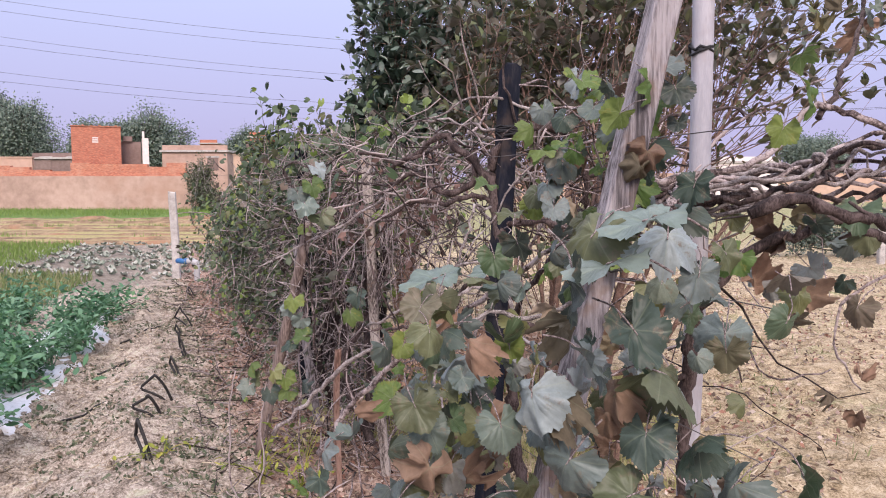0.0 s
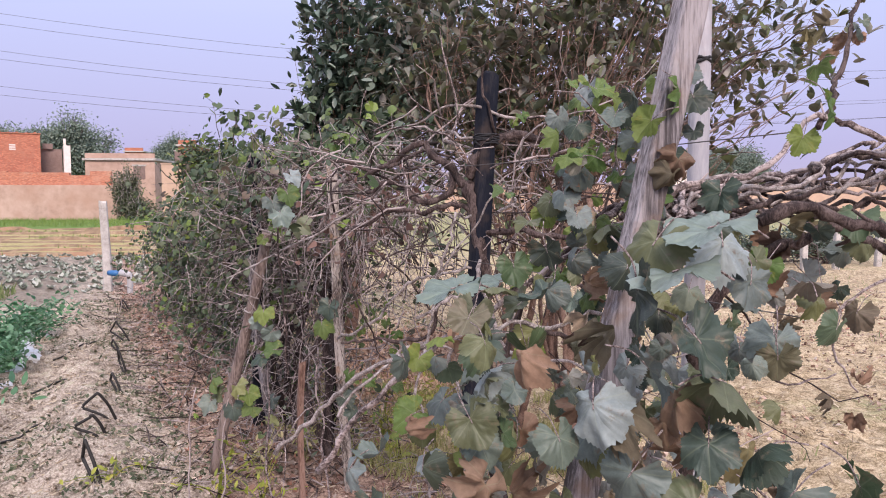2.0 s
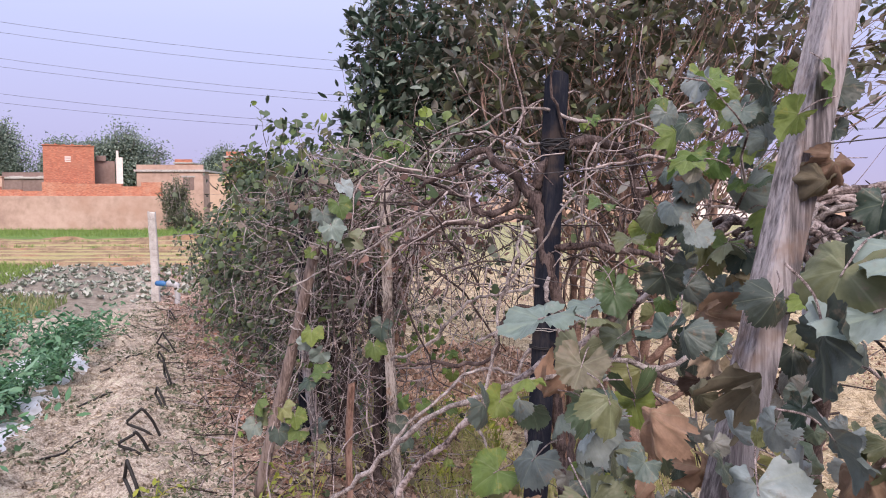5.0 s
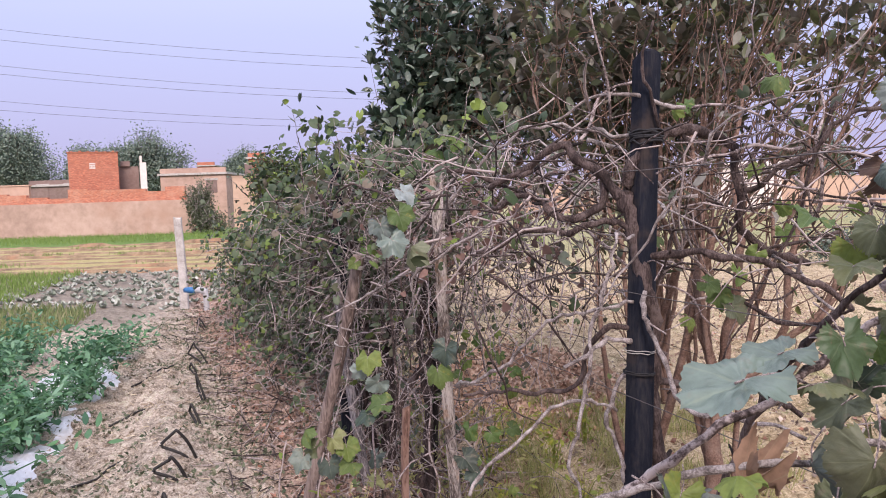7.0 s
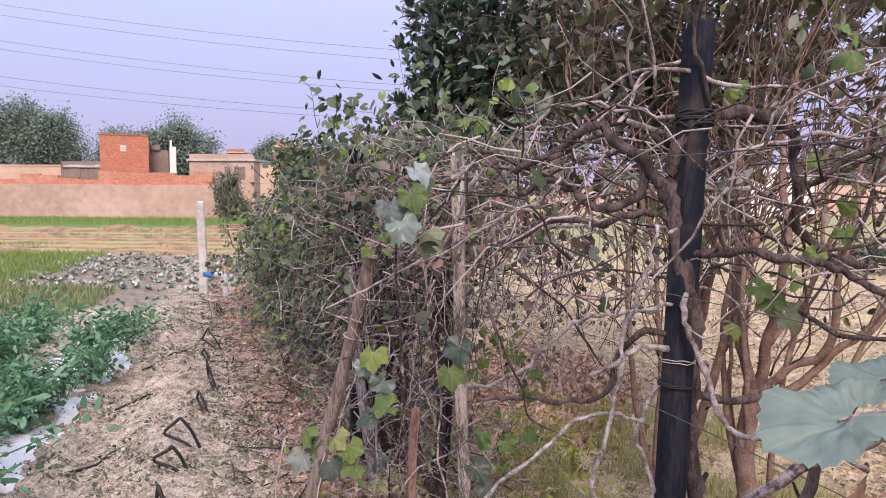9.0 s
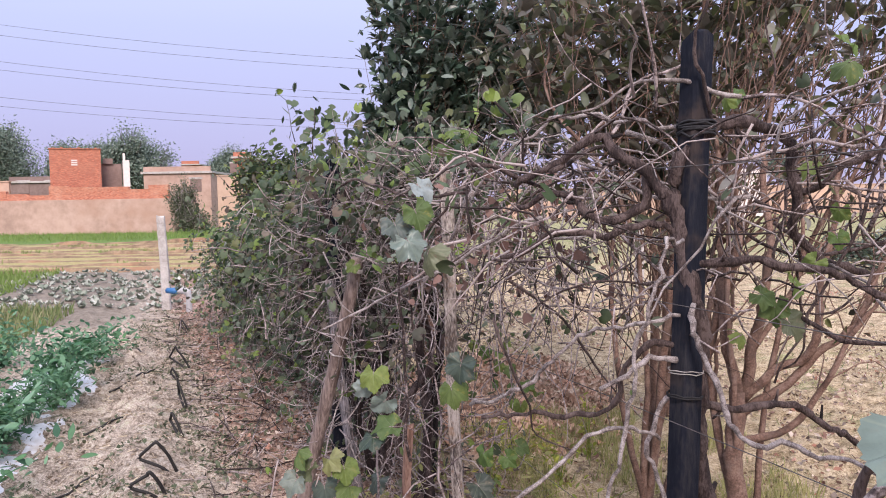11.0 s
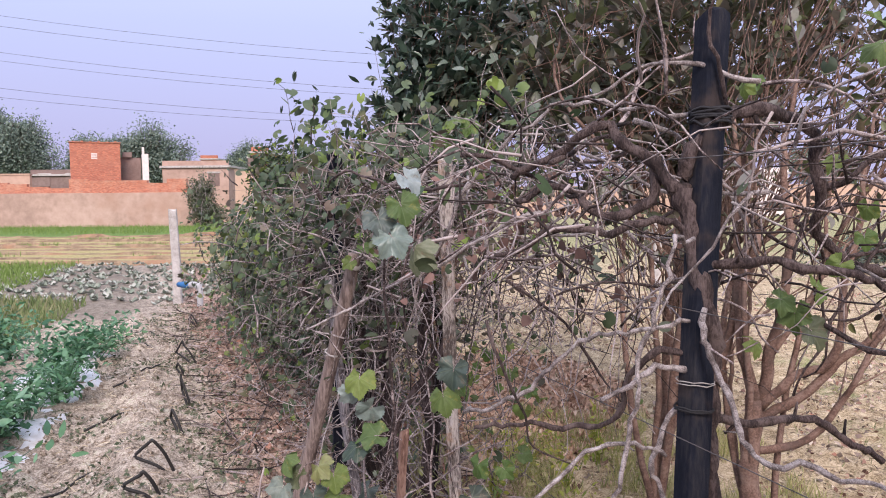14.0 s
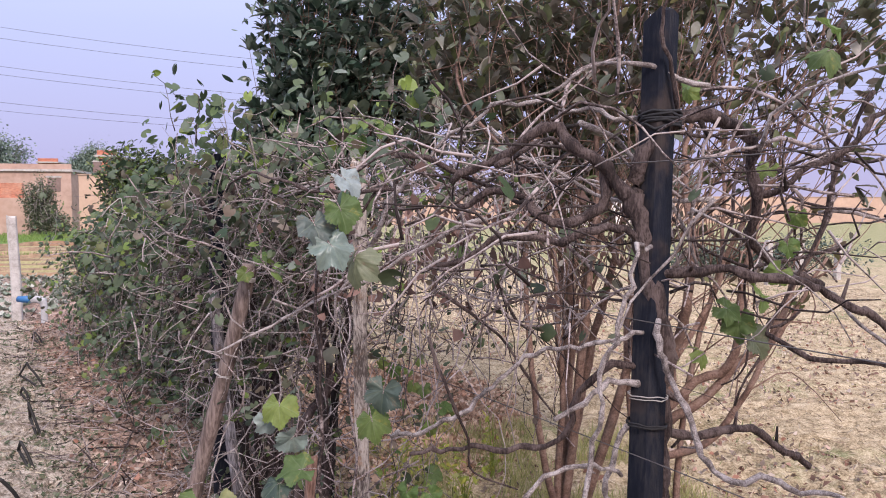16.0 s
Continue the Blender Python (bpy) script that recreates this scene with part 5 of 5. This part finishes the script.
# fill of the hedge behind them
n_fill = 0
while n_fill < 200:
    x, y, z = rng.uniform(-0.3, 0.5), rng.uniform(0.98, 1.9), rng.uniform(0.75, 1.5)
    if x < -0.33 + 0.66 * (y - 0.84) or z > 1.62 - 0.35 * (0.5 - x):
        continue
    hang_leaf(NEAR, LEAF_SHAPES[n_fill % 8], (x, y, z), rng.uniform(0.035, 0.085), DRYLEAF if rng.random() < 0.2 else VINELEAF, (rng.normal(-0.2, 0.7), rng.normal(-0.6, 0.5), rng.normal(0.4, 0.5)), rng)
    n_fill += 1

for i in range(75):
    x, y, z = rng.uniform(-0.05, 0.42), rng.uniform(0.98, 1.14), rng.uniform(0.85, 1.4)
    hang_leaf(NEAR, LEAF_SHAPES[i % 8], (x, y, z), rng.uniform(0.028, 0.072), DRYLEAF if i % 8 == 0 else VINELEAF, (rng.normal(-0.2, 0.7), rng.normal(-0.6, 0.5), rng.normal(0.3, 0.5)), rng)

# leaves round the head of the timber prop, and a dark bunch on the high cane
for i in range(34):
    x, y, z = rng.uniform(0.2, 0.46), rng.uniform(1.38, 1.6), rng.uniform(1.55, 1.84)
    fresh = i % 5 < 2
    hang_leaf(NEAR, (LOBED if fresh else LEAF_SHAPES)[i % 4], (x, y, z), rng.uniform(0.045, 0.09), FRESHLEAF if fresh else VINELEAF, (rng.normal(-0.2, 0.6), rng.normal(-0.6, 0.4), rng.normal(0.5, 0.4)), rng)
for i in range(18):
    hang_leaf(NEAR, LEAF_SHAPES[i % 8], (rng.uniform(0.68, 1.0), rng.uniform(1.55, 1.8), rng.uniform(1.32, 1.56)), rng.uniform(0.05, 0.1), DRYLEAF if i % 4 == 0 else VINELEAF, (rng.normal(-0.1, 0.6), rng.normal(-0.6, 0.5), rng.normal(0.3, 0.4)), rng)
part("cane", branch(Geo(), np.array([(0.8, 1.6, 1.74), (0.94, 1.72, 1.93), (1.02, 1.8, 2.08), (1.08, 1.9, 2.35)]) - np.array((0.62, 1.72, 0.0)), 0.007, 0.004), BARK, NEAR)
for i in range(14):
    q = rng.uniform(0, 1)
    hang_leaf(NEAR, LEAF_SHAPES[i % 8], (0.93 + 0.12 * q + rng.normal(0, 0.05), 1.75 + 0.1 * q + rng.normal(0, 0.05), 1.86 + 0.3 * q + rng.normal(0, 0.05)), rng.uniform(0.03, 0.05), DRYLEAF if i % 3 else VINELEAF, (rng.normal(0, 0.7), rng.normal(-0.5, 0.5), rng.normal(0.2, 0.5)), rng)

# leaves scattered on the farther vines
STAKE_VINE = thing("grape_vine", (-0.6, 3.2, 0), "young grape shoots with fresh lobed leaves by the stakes", "vine", "vines of the row")
g = Geo()
for pts in ([(-0.6, 3.3, 0.0), (-0.62, 3.1, 0.7), (-0.56, 3.0, 1.15)], [(-0.5, 2.9, 0.9), (-0.52, 2.8, 1.3), (-0.5, 2.68, 1.62)], [(-0.35, 3.3, 0.0), (-0.4, 3.2, 0.6), (-0.42, 3.1, 1.2)], [(-1.0, 3.5, 0.0), (-1.02, 3.46, 0.35), (-0.98, 3.44, 0.72)], [(-0.9, 3.52, 0.0), (-0.88, 3.5, 0.4), (-0.84, 3.46, 0.66)]):
    tube(g, smooth_line(np.array(pts) - (-0.6, 3.2, 0), 0.05, 0.008), 0.005, 0.003, 5)
part("shoot", g, CANE, STAKE_VINE)
dry_at = rng.normal((0.50, 0.25, 1.50), (0.2, 0.25, 0.12), (240, 3))
tagged(part("dry_foliage", leaves_mesh("dry_foliage", CRUMPLED, dry_at, rng.uniform(0.02, 0.05, 240), rng, 0.1), DRYMASS, STAKE_VINE, "withered reddish leaves caught in the canes"), kind="stuff")
SHOOT_LEAVES = [(-0.60, 2.95, 1.14, 0.10), (-0.57, 2.95, 1.06, 0.09), (-0.62, 2.97, 1.10, 0.08), (-0.55, 2.9, 1.0, 0.10), (-0.60, 2.9, 0.97, 0.09), (-0.35, 3.0, 1.15, 0.11), (-0.38, 3.0, 1.08, 0.10), (-0.52, 2.66, 1.57, 0.09), (-0.49, 2.64, 1.53, 0.10),
                (-0.47, 2.66, 1.60, 0.09), (-0.44, 2.68, 1.5, 0.10), (-0.46, 2.7, 1.66, 0.08), (-0.28, 3.1, 0.85, 0.09), (-0.3, 3.1, 0.75, 0.10), (-0.26, 3.1, 0.7, 0.09), (-0.2, 3.2, 0.8, 0.07), (-0.62, 3.3, 0.7, 0.10), (-0.64, 3.3, 0.6, 0.09), (-0.91, 3.45, 0.75, 0.11), (-0.87, 3.45, 0.69, 0.11), (-0.80, 3.45, 0.72, 0.11), (-0.75, 3.45, 0.69, 0.11), (-0.82, 3.45, 0.62, 0.11), (-0.92, 3.45, 0.65, 0.11), (-0.73, 3.45, 0.62, 0.11)]
for i, (x, y, z, w) in enumerate(SHOOT_LEAVES):
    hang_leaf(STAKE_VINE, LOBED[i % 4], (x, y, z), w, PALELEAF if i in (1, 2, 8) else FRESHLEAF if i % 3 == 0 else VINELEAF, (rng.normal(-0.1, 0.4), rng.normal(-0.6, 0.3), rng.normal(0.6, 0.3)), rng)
TOP_LEAVES = [(-0.33, 3.6, 1.88, 0.09), (-0.28, 3.6, 1.86, 0.08), (-0.36, 3.62, 1.83, 0.09), (0.45, 2.75, 1.34, 0.09), (0.41, 2.74, 1.37, 0.08), (0.48, 2.74, 1.30, 0.10), (0.36, 2.76, 1.27, 0.07), (0.5, 2.75, 1.4, 0.08), (0.56, 2.76, 1.45, 0.07),
              (0.4, 2.9, 1.9, 0.06), (0.34, 2.8, 1.87, 0.05), (0.62, 2.9, 1.7, 0.07), (0.7, 2.9, 1.58, 0.07), (0.75, 3.0, 1.5, 0.07), (0.55, 2.6, 1.93, 0.09), (0.5, 2.55, 1.97, 0.08), (-0.7, 4.0, 1.42, 0.07), (-0.75, 3.98, 1.36, 0.07)]
for i, (x, y, z, w) in enumerate(TOP_LEAVES):
    hang_leaf(STAKE_VINE, LOBED[i % 4], (x, y, z), w, FRESHLEAF if i != 5 else VINELEAF, (rng.normal(-0.1, 0.4), rng.normal(-0.6, 0.3), rng.normal(0.6, 0.3)), rng)

# yellowing leaves low behind the pale stake
for i in range(22):
    at_ = (rng.uniform(-0.32, 0.0), rng.uniform(3.7, 4.3), rng.uniform(0.35, 1.05))
    hang_leaf(STAKE_VINE, LOBED[i % 4], at_, rng.uniform(0.045, 0.09), FRESHLEAF, (rng.normal(-0.1, 0.5), rng.normal(-0.5, 0.4), rng.normal(0.7, 0.3)), rng)

# ---- crops and weeds ----
def crop_plant(seed, at, h=0.42):
    rng = np.random.default_rng(seed)
    t = thing("crop_plant", at, "leafy dark green vegetable plant on the film bed", "plant", "vegetable bed")
    g, spots = Geo(), []
    for i in range(9):
        end = np.array((rng.normal(0, 0.2), rng.normal(0, 0.2), rng.uniform(0.45, 1.0) * h))
        ln = smooth_line([(rng.normal(0, 0.02), rng.normal(0, 0.02), -0.02), end * (0.35, 0.35, 0.6), end], 0.05, 0.005, rng)
        tube(g, ln, 0.005, 0.002, 4)
        spots.append(ln[len(ln) // 3:])
    part("stem", g, CROPLEAF, t)
    sp = np.vstack(spots)
    n = 340
    tagged(part("foliage", leaves_mesh("foliage", SIMPLE, sp[rng.integers(0, len(sp), n)] + rng.normal(0, 0.05, (n, 3)) * (1, 1, 0.6), rng.uniform(0.035, 0.08, n), rng, 0.7), CROPLEAF, t), kind="stuff")
    return t


rng = np.random.default_rng(300)


def on_ground(x, y):
    return ground_height(x, y)


kinds = [crop_plant(310 + i, (-3.2 - 0.05 * i, 5.0 + 0.4 * i, 0.03)) for i in range(4)]
for row_s in (-1.88, -2.75, -3.55, -4.35, -5.2):
    for y in np.arange(2.6, 8.5, 0.34):
        x = row_s - 0.243 * y + rng.normal(0, 0.08)
        yy = y + rng.normal(0, 0.06)
        if row_s > -2 and rng.random() < 0.15:
            continue
        copy_thing(kinds[rng.integers(4)], pose(x, yy, on_ground(x, yy) - 0.01, 0, 0, rng.uniform(0, 360)) @ Matrix.Scale(rng.uniform(0.95, 1.35), 4))


def film_bed(s0, s1, y0, y1, seed):
    """Plastic film over a bed, rucked, its edges under the soil."""
    ys, ss = np.arange(y0, y1, 0.08), np.linspace(s0, s1, 14)
    v = []
    for y in ys:
        for k, s in enumerate(ss):
            x = s - 0.243 * y + 0.30 * noise.noise((y * 1.3, seed, 0)) * (k / 13) ** 2 + 0.05 * noise.noise((y * 4, seed, 2))
            edge = -0.03 if k in (0, 13) else 0.0
            v.append((x, y, ground_height(x, y) + 0.014 + edge + 0.02 * noise.noise((x * 7, y * 7, seed)) + 0.16 * min(0.0, noise.noise((x * 1.3, y * 1.7, seed + 4)) + 0.12)))
    n = len(ss)
    i, j = np.meshgrid(np.arange(len(ys) - 1), np.arange(n - 1), indexing="ij")
    q = (i * n + j).ravel()
    ob = part("mulch_film", even_mesh("mulch_film", np.array(v), np.stack([q, q + 1, q + n + 1, q + n], 1)), MULCH)
    tagged(ob, "silvery plastic mulch film laid over the vegetable bed", "mulch film", "film beds")


film_bed(-2.4, -1.62, 2.6, 8.5, 3)
film_bed(-4.0, -3.1, 2.6, 8.5, 5)


def stuff(name, label, category, mesh, material):
    ob = part(name, mesh, material)
    return tagged(ob, label, category, kind="stuff")


def blades(name, label, category, pts, size, material, rng, up=0.0, shape=None):
    """Upright or lying blades on the ground."""
    n = len(pts)
    fwd = rng.normal(0, 0.35, (n, 3))
    fwd[:, 2] = 1 if up else rng.normal(0.1, 0.2, n)
    if not up:
        fwd[:, :2] = rng.normal(0, 1, (n, 2))
    fwd /= np.linalg.norm(fwd, axis=1)[:, None]
    side = np.cross(fwd, rng.normal(0, 1, (n, 3)))
    side /= np.linalg.norm(side, axis=1)[:, None]
    fr = np.stack([side, fwd, np.cross(side, fwd)], 2)
    return stuff(name, label, category, leaves_mesh(name, shape, pts, size, rng, frames_=fr), material)


BLADE = (np.array([(-0.06, 0, 0), (0.06, 0, 0), (0.04, 0.6, 0.05), (-0.04, 0.6, 0.05), (0, 1, 0.16)]), np.array([(0, 1, 2), (0, 2, 3), (3, 2, 4)]))


TWIG = (np.array([(-0.018, 0, 0), (0.018, 0, 0), (0, 0, 0.03), (-0.014, 0.5, 0.03), (0.014, 0.5, 0.03), (0, 0.5, 0.06), (0.02, 1, 0.0)]), np.array([(0, 1, 4), (0, 4, 3), (1, 2, 5), (1, 5, 4), (2, 0, 3), (2, 3, 5), (3, 4, 6), (4, 5, 6), (5, 3, 6)]))
THIN = (BLADE[0] * (0.45, 1, 1), BLADE[1])


def scatter(n, rng, ok, x0, x1, y0, y1, dz=0.0):
    xy = np.stack([rng.uniform(x0, x1, n), rng.uniform(y0, y1, n)], 1)
    xy = xy[ok(xy[:, 0], xy[:, 1])]
    return np.array([(x, y, ground_height(x, y) + dz) for x, y in xy])


def clumped(x, y, k=1.3, cut=0.05):
    return np.array([noise.noise((a * k, b * k, 9.0)) > cut for a, b in zip(x, y)])


pts = scatter(60000, rng, lambda x, y: (x + 0.4 * y > 0.42 + 0.5 * rng.random(len(x))) & (x + 0.4 * y < 1.5 + 1.4 * rng.random(len(x)) ** 3), -5, 2.5, 2.2, 13, 0.012)
stuff("fallen_leaves", "dry reddish-brown leaves fallen under the vines", "leaf litter", leaves_mesh("fallen_leaves", CRUMPLED, pts, rng.uniform(0.015, 0.05, len(pts)), rng, 0.5), LITTER)
pts = scatter(20000, rng, lambda x, y: ((x - 0.2) / 1.0) ** 2 + ((y - 7.0) / 1.7) ** 2 < 0.2 + 0.8 * rng.random(len(x)), -0.9, 1.3, 5.2, 8.8, 0.015)
stuff("leaf_drift", "drift of reddish dry leaves lying on the stubble", "leaf litter", leaves_mesh("leaf_drift", CRUMPLED, pts, rng.uniform(0.03, 0.075, len(pts)), rng, 0.9), DRIFT)
pts = scatter(90000, rng, lambda x, y: (x + 0.243 * y > -1.75) & (x + 0.4 * y < 0.75) & clumped(x, y, 1.7, 0.0), -5.5, 1, 2.2, 12.5)
stuff("path_weeds", "small grey-green weeds creeping over the path", "weeds", leaves_mesh("path_weeds", SPRAY, pts, rng.uniform(0.015, 0.045, len(pts)), rng, 0.4), WEEDLEAF)
pts = scatter(20000, rng, lambda x, y: (x + 0.243 * y > -1.75) & (x + 0.4 * y < 1.9), -6, 1.5, 2.2, 12.5, 0.01)
blades("path_straw", "bits of straw and dry stalk on the soil", "straw", pts, rng.uniform(0.02, 0.07, len(pts)), STRAW, rng, 0, BLADE)
pts = scatter(60000, rng, lambda x, y: (x + 0.4 * y > 1.9), -3, 10, 3.5, 17)
blades("stubble", "short dry grass of the stubble field", "grass", pts, rng.uniform(0.03, 0.10, len(pts)), STRAW, rng, 0, BLADE)
pts = scatter(9000, rng, lambda x, y: (x + 0.4 * y > 1.5) & clumped(x, y, 0.8, 0.12), -3, 9, 3, 18)
blades("stubble_weeds", "green weeds sprouting in the stubble field", "weeds", pts, rng.uniform(0.03, 0.09, len(pts)), GRASSLEAF, rng, 1, BLADE)
pts = scatter(16000, rng, lambda x, y: (x + 0.243 * y < -2.9), -14, -3.7, 8.7, 12.6)
blades("tall_grass", "tall thin grass at the head of the beds", "grass", pts, rng.uniform(0.08, 0.24, len(pts)), GRASSLEAF, rng, 1, BLADE)
pts = scatter(26000, rng, lambda x, y: (x < -8.6 - 0.25 * (y - 16)), -26, -8, 12.8, 19.6)
blades("field_crop", "bright green young crop in the next plot", "crop", pts, rng.uniform(0.1, 0.2, len(pts)), FIELDGREEN, rng, 1, BLADE)
for y0, y1, n_ in ((22.0, 23.1, 2600), (26.9, 28.1, 2600), (30.9, 31.8, 1800)):
    pts = scatter(n_, rng, lambda x, y: clumped(x, y, 0.25, -0.02), -40, -6, y0, y1)
    blades("field_strip", "thin green strip of young crop between earth ridges", "crop", pts, rng.uniform(0.08, 0.2, len(pts)), FIELDGREEN, rng, 1, BLADE)
pts = scatter(14000, rng, lambda x, y: x < -5, -50, -5, 36.5, 46.8)
blades("green_strip", "green grass strip below the field wall", "grass", pts, rng.uniform(0.12, 0.26, len(pts)), FIELDGREEN, rng, 1, BLADE)


pts = scatter(30000, rng, lambda x, y: (x + 0.4 * y > 2.2) & clumped(x, y, 1.1, -0.15), -2.5, 8, 3.5, 13, 0.008)
stuff("field_litter", "crumpled dry leaves strewn over the stubble", "leaf litter", leaves_mesh("field_litter", SPRAY, pts, rng.uniform(0.02, 0.06, len(pts)), rng, 0.5), LITTER)


def clods(n, rng):
    """Small lumps of dry soil on the path."""
    tv = np.array([(1, 0, 0), (-1, 0, 0), (0, 1, 0), (0, -1, 0), (0, 0, 0.8), (0, 0, -0.5)]) * 0.5
    tf = np.array([(0, 2, 4), (2, 1, 4), (1, 3, 4), (3, 0, 4), (2, 0, 5), (1, 2, 5), (3, 1, 5), (0, 3, 5)])
    p = scatter(n, rng, lambda x, y: (x + 0.4 * y < 0.6) & (x + 0.243 * y > -1.7), -6, 0, 2.2, 12.4, 0.002)
    stuff("soil_clods", "small clods of dry sandy soil on the path", "soil clods", leaves_mesh("soil_clods", (tv, tf), p, 0.008 + 0.05 * rng.random(len(p)) ** 4, rng, 1.0), GROUND)


clods(30000, rng)
pts = scatter(5200, rng, lambda x, y: (x + 0.4 * y > 0.3) & (x + 0.4 * y < 1.9), -4.5, 1.6, 2.6, 11.5, 0.02)
blades("fallen_twigs", "thin dry twigs and canes lying under the vines", "twigs", pts, rng.uniform(0.08, 0.32, len(pts)), CANE, rng, 0, TWIG)
pts = scatter(46000, rng, lambda x, y: (x + 0.4 * y > 0.05) & (x + 0.4 * y < 0.7 + 0.6 * rng.random(len(x)) ** 2) & clumped(x, y, 2.2, -0.08), -5.5, 1, 2.2, 11.5)
stuff("verge_weeds", "matted grey-green weeds beside the vine row", "weeds", leaves_mesh("verge_weeds", SIMPLE, pts, rng.uniform(0.015, 0.055, len(pts)), rng, 0.4), WEEDLEAF)


def weed_clump(x, y, h, n, mat, label, seed):
    r = np.random.default_rng(seed)
    t = thing("weed", (x, y, ground_height(x, y)), label, "weed", "weeds under the vines")
    g, sp = Geo(), []
    for i in range(7):
        end = np.array((r.normal(0, 0.12), r.normal(0, 0.12), h * r.uniform(0.5, 1)))
        ln = smooth_line([(0, 0, -0.02), end * (0.3, 0.3, 0.6), end], 0.04, 0.004, r)
        tube(g, ln, 0.003, 0.0015, 4)
        sp.append(ln)
    part("stem", g, mat, t)
    sp = np.vstack(sp)
    tagged(part("foliage", leaves_mesh("foliage", SIMPLE, sp[r.integers(0, len(sp), n)] + r.normal(0, 0.035, (n, 3)) * (1, 1, 0.5), r.uniform(0.025, 0.055, n), r, 0.6), mat, t), kind="stuff")


pts = scatter(16000, rng, lambda x, y: (x + 0.4 * y > 1.3) & clumped(x, y, 2.0, 0.0), -0.6, 1.6, 3.7, 6.4)
blades("under_grass", "thin yellow-green grass under the vines", "grass", pts, rng.uniform(0.04, 0.14, len(pts)), PALEGRASS, rng, 1, THIN)
for i, (x, y, h, n) in enumerate(((0.3, 5.0, 0.35, 90), (-0.6, 4.45, 0.3, 70), (-1.0, 3.95, 0.28, 70), (-0.75, 3.8, 0.3, 60), (0.15, 4.6, 0.45, 90), (-0.12, 4.9, 0.5, 110), (0.1, 5.2, 0.35, 80), (-0.35, 4.6, 0.4, 80), (0.35, 4.4, 0.3, 60), (-0.05, 4.3, 0.25, 60), (-0.8, 4.2, 0.3, 60), (0.55, 5.4, 0.4, 60), (-1.55, 4.0, 0.06, 40))):
    weed_clump(x, y, h, n, YELLOWWEED if i % 3 != 1 else PALEGRASS, "yellow-green weed growing under the vine row" if i % 3 != 1 else "small green weed under the vine row", 500 + i)


def cabbages():
    xy = [(x + rng.normal(0, 0.06), y + rng.normal(0, 0.06)) for y in np.arange(12.7, 19.5, 0.33) for x in np.arange(-10.0, -4.2, 0.28) if x > -9.0 - 0.25 * (y - 16) and rng.random() < 0.85]
    at, fr = [], []
    for x, y in xy:
        for k in range(7):
            th = k * 0.9 + rng.normal(0, 0.2)
            at.append((x, y, ground_height(x, y) + 0.01))
            f = np.array((math.cos(th), math.sin(th), rng.uniform(0.25, 0.9)))
            f /= np.linalg.norm(f)
            s = np.array((-math.sin(th), math.cos(th), 0))
            fr.append(np.stack([s * 1.6, f, np.cross(s, f)], 1))
    at = np.array(at)
    stuff("cabbage_bed", "pale dusty cabbage plants in rows on bare soil", "cabbages", leaves_mesh("cabbage_bed", SIMPLE, at, rng.uniform(0.07, 0.14, len(at)), rng, frames_=np.array(fr)), CABBAGE)


cabbages()

# ---- drip pipes on the path ----
def drip_hoop(x, y, w, h, turn, tilt_, seed):
    z = ground_height(x, y)
    r = np.random.default_rng(seed)
    k = r.normal(0, 0.012, 6)
    pts = [(w * 0.45, 0, -0.04), (w * 0.1, 0.0, h * 0.12), (-w * 0.5 + k[0], 0, h * 0.45), (-w * 0.55, 0, h * 0.5), (-w * 0.5 + k[0], 0, h * 0.56), (-w * 0.05, 0, h * 0.98 + k[1]), (0, 0, h + k[1]), (w * 0.06, 0.0, h * 0.96), (w * 0.35, 0.01, h * 0.5), (w * 0.62, 0.02, -0.04)]
    ob = part("drip_hoop", tube(Geo(), smooth_line(pts, 0.02, 0.0), 0.0095, None, 8), RUBBER)
    ob.matrix_basis = pose(x, y, z, tilt_ * 0.3, 0, turn)
    tagged(ob, "bent black drip pipe stub sticking out of the soil", "pipe", "drip pipe stubs")


for i, (x, y, w, h, tn, tl) in enumerate(((-1.93, 4.73, 0.15, 0.16, 15, 30), (-2.04, 5.17, 0.17, 0.18, 10, 30), (-2.20, 5.96, 0.15, 0.15, -55, 30), (-2.40, 6.74, 0.13, 0.22, -60, 30), (-2.83, 7.81, 0.12, 0.12, -50, 30), (-2.97, 8.37, 0.22, 0.18, -30, 30), (-3.63, 10.55, 0.16, 0.15, -40, 30), (-1.66, 3.99, 0.15, 0.22, -50, 20))):
    drip_hoop(x, y, w, h, tn, tl, 400 + i)
for i, pts in enumerate(([(-2.63, 4.88), (-2.52, 5.09), (-2.44, 5.24)], [(-2.91, 6.13), (-2.80, 6.30), (-2.74, 6.42)], [(-4.05, 9.06), (-3.72, 8.93), (-3.44, 8.74)], [(-4.03, 9.25), (-3.81, 9.37), (-3.64, 9.42)], [(-3.21, 7.27), (-3.09, 7.58), (-3.02, 7.83)])):
    ln = smooth_line([(x, y, 0) for x, y in pts], 0.06, 0.002)
    for q in ln:
        q[2] = ground_height(q[0], q[1]) + 0.008
    tagged(part("drip_line", tube(Geo(), ln, 0.008, None, 6), RUBBER), "thin black drip line lying on the soil", "pipe", "drip lines")

# ---- power lines ----
for i, (z0, z1) in enumerate(((12.42, 10.1), (11.81, 9.54), (10.3, 8.08), (9.81, 7.7), (8.22, 6.35), (7.69, 6.0))):
    sl = (z1 - z0) / 20.7
    pts = [(x, 45.0, z0 + sl * (x + 26.25) + 0.0016 * (x + 16) ** 2 - 0.16) for x in np.arange(-75, 60, 4.0)]
    tagged(part("power_line", tube(Geo(), pts, 0.010, None, 5), CABLE), "thin dark overhead power line against the sky", "power line", "power lines")
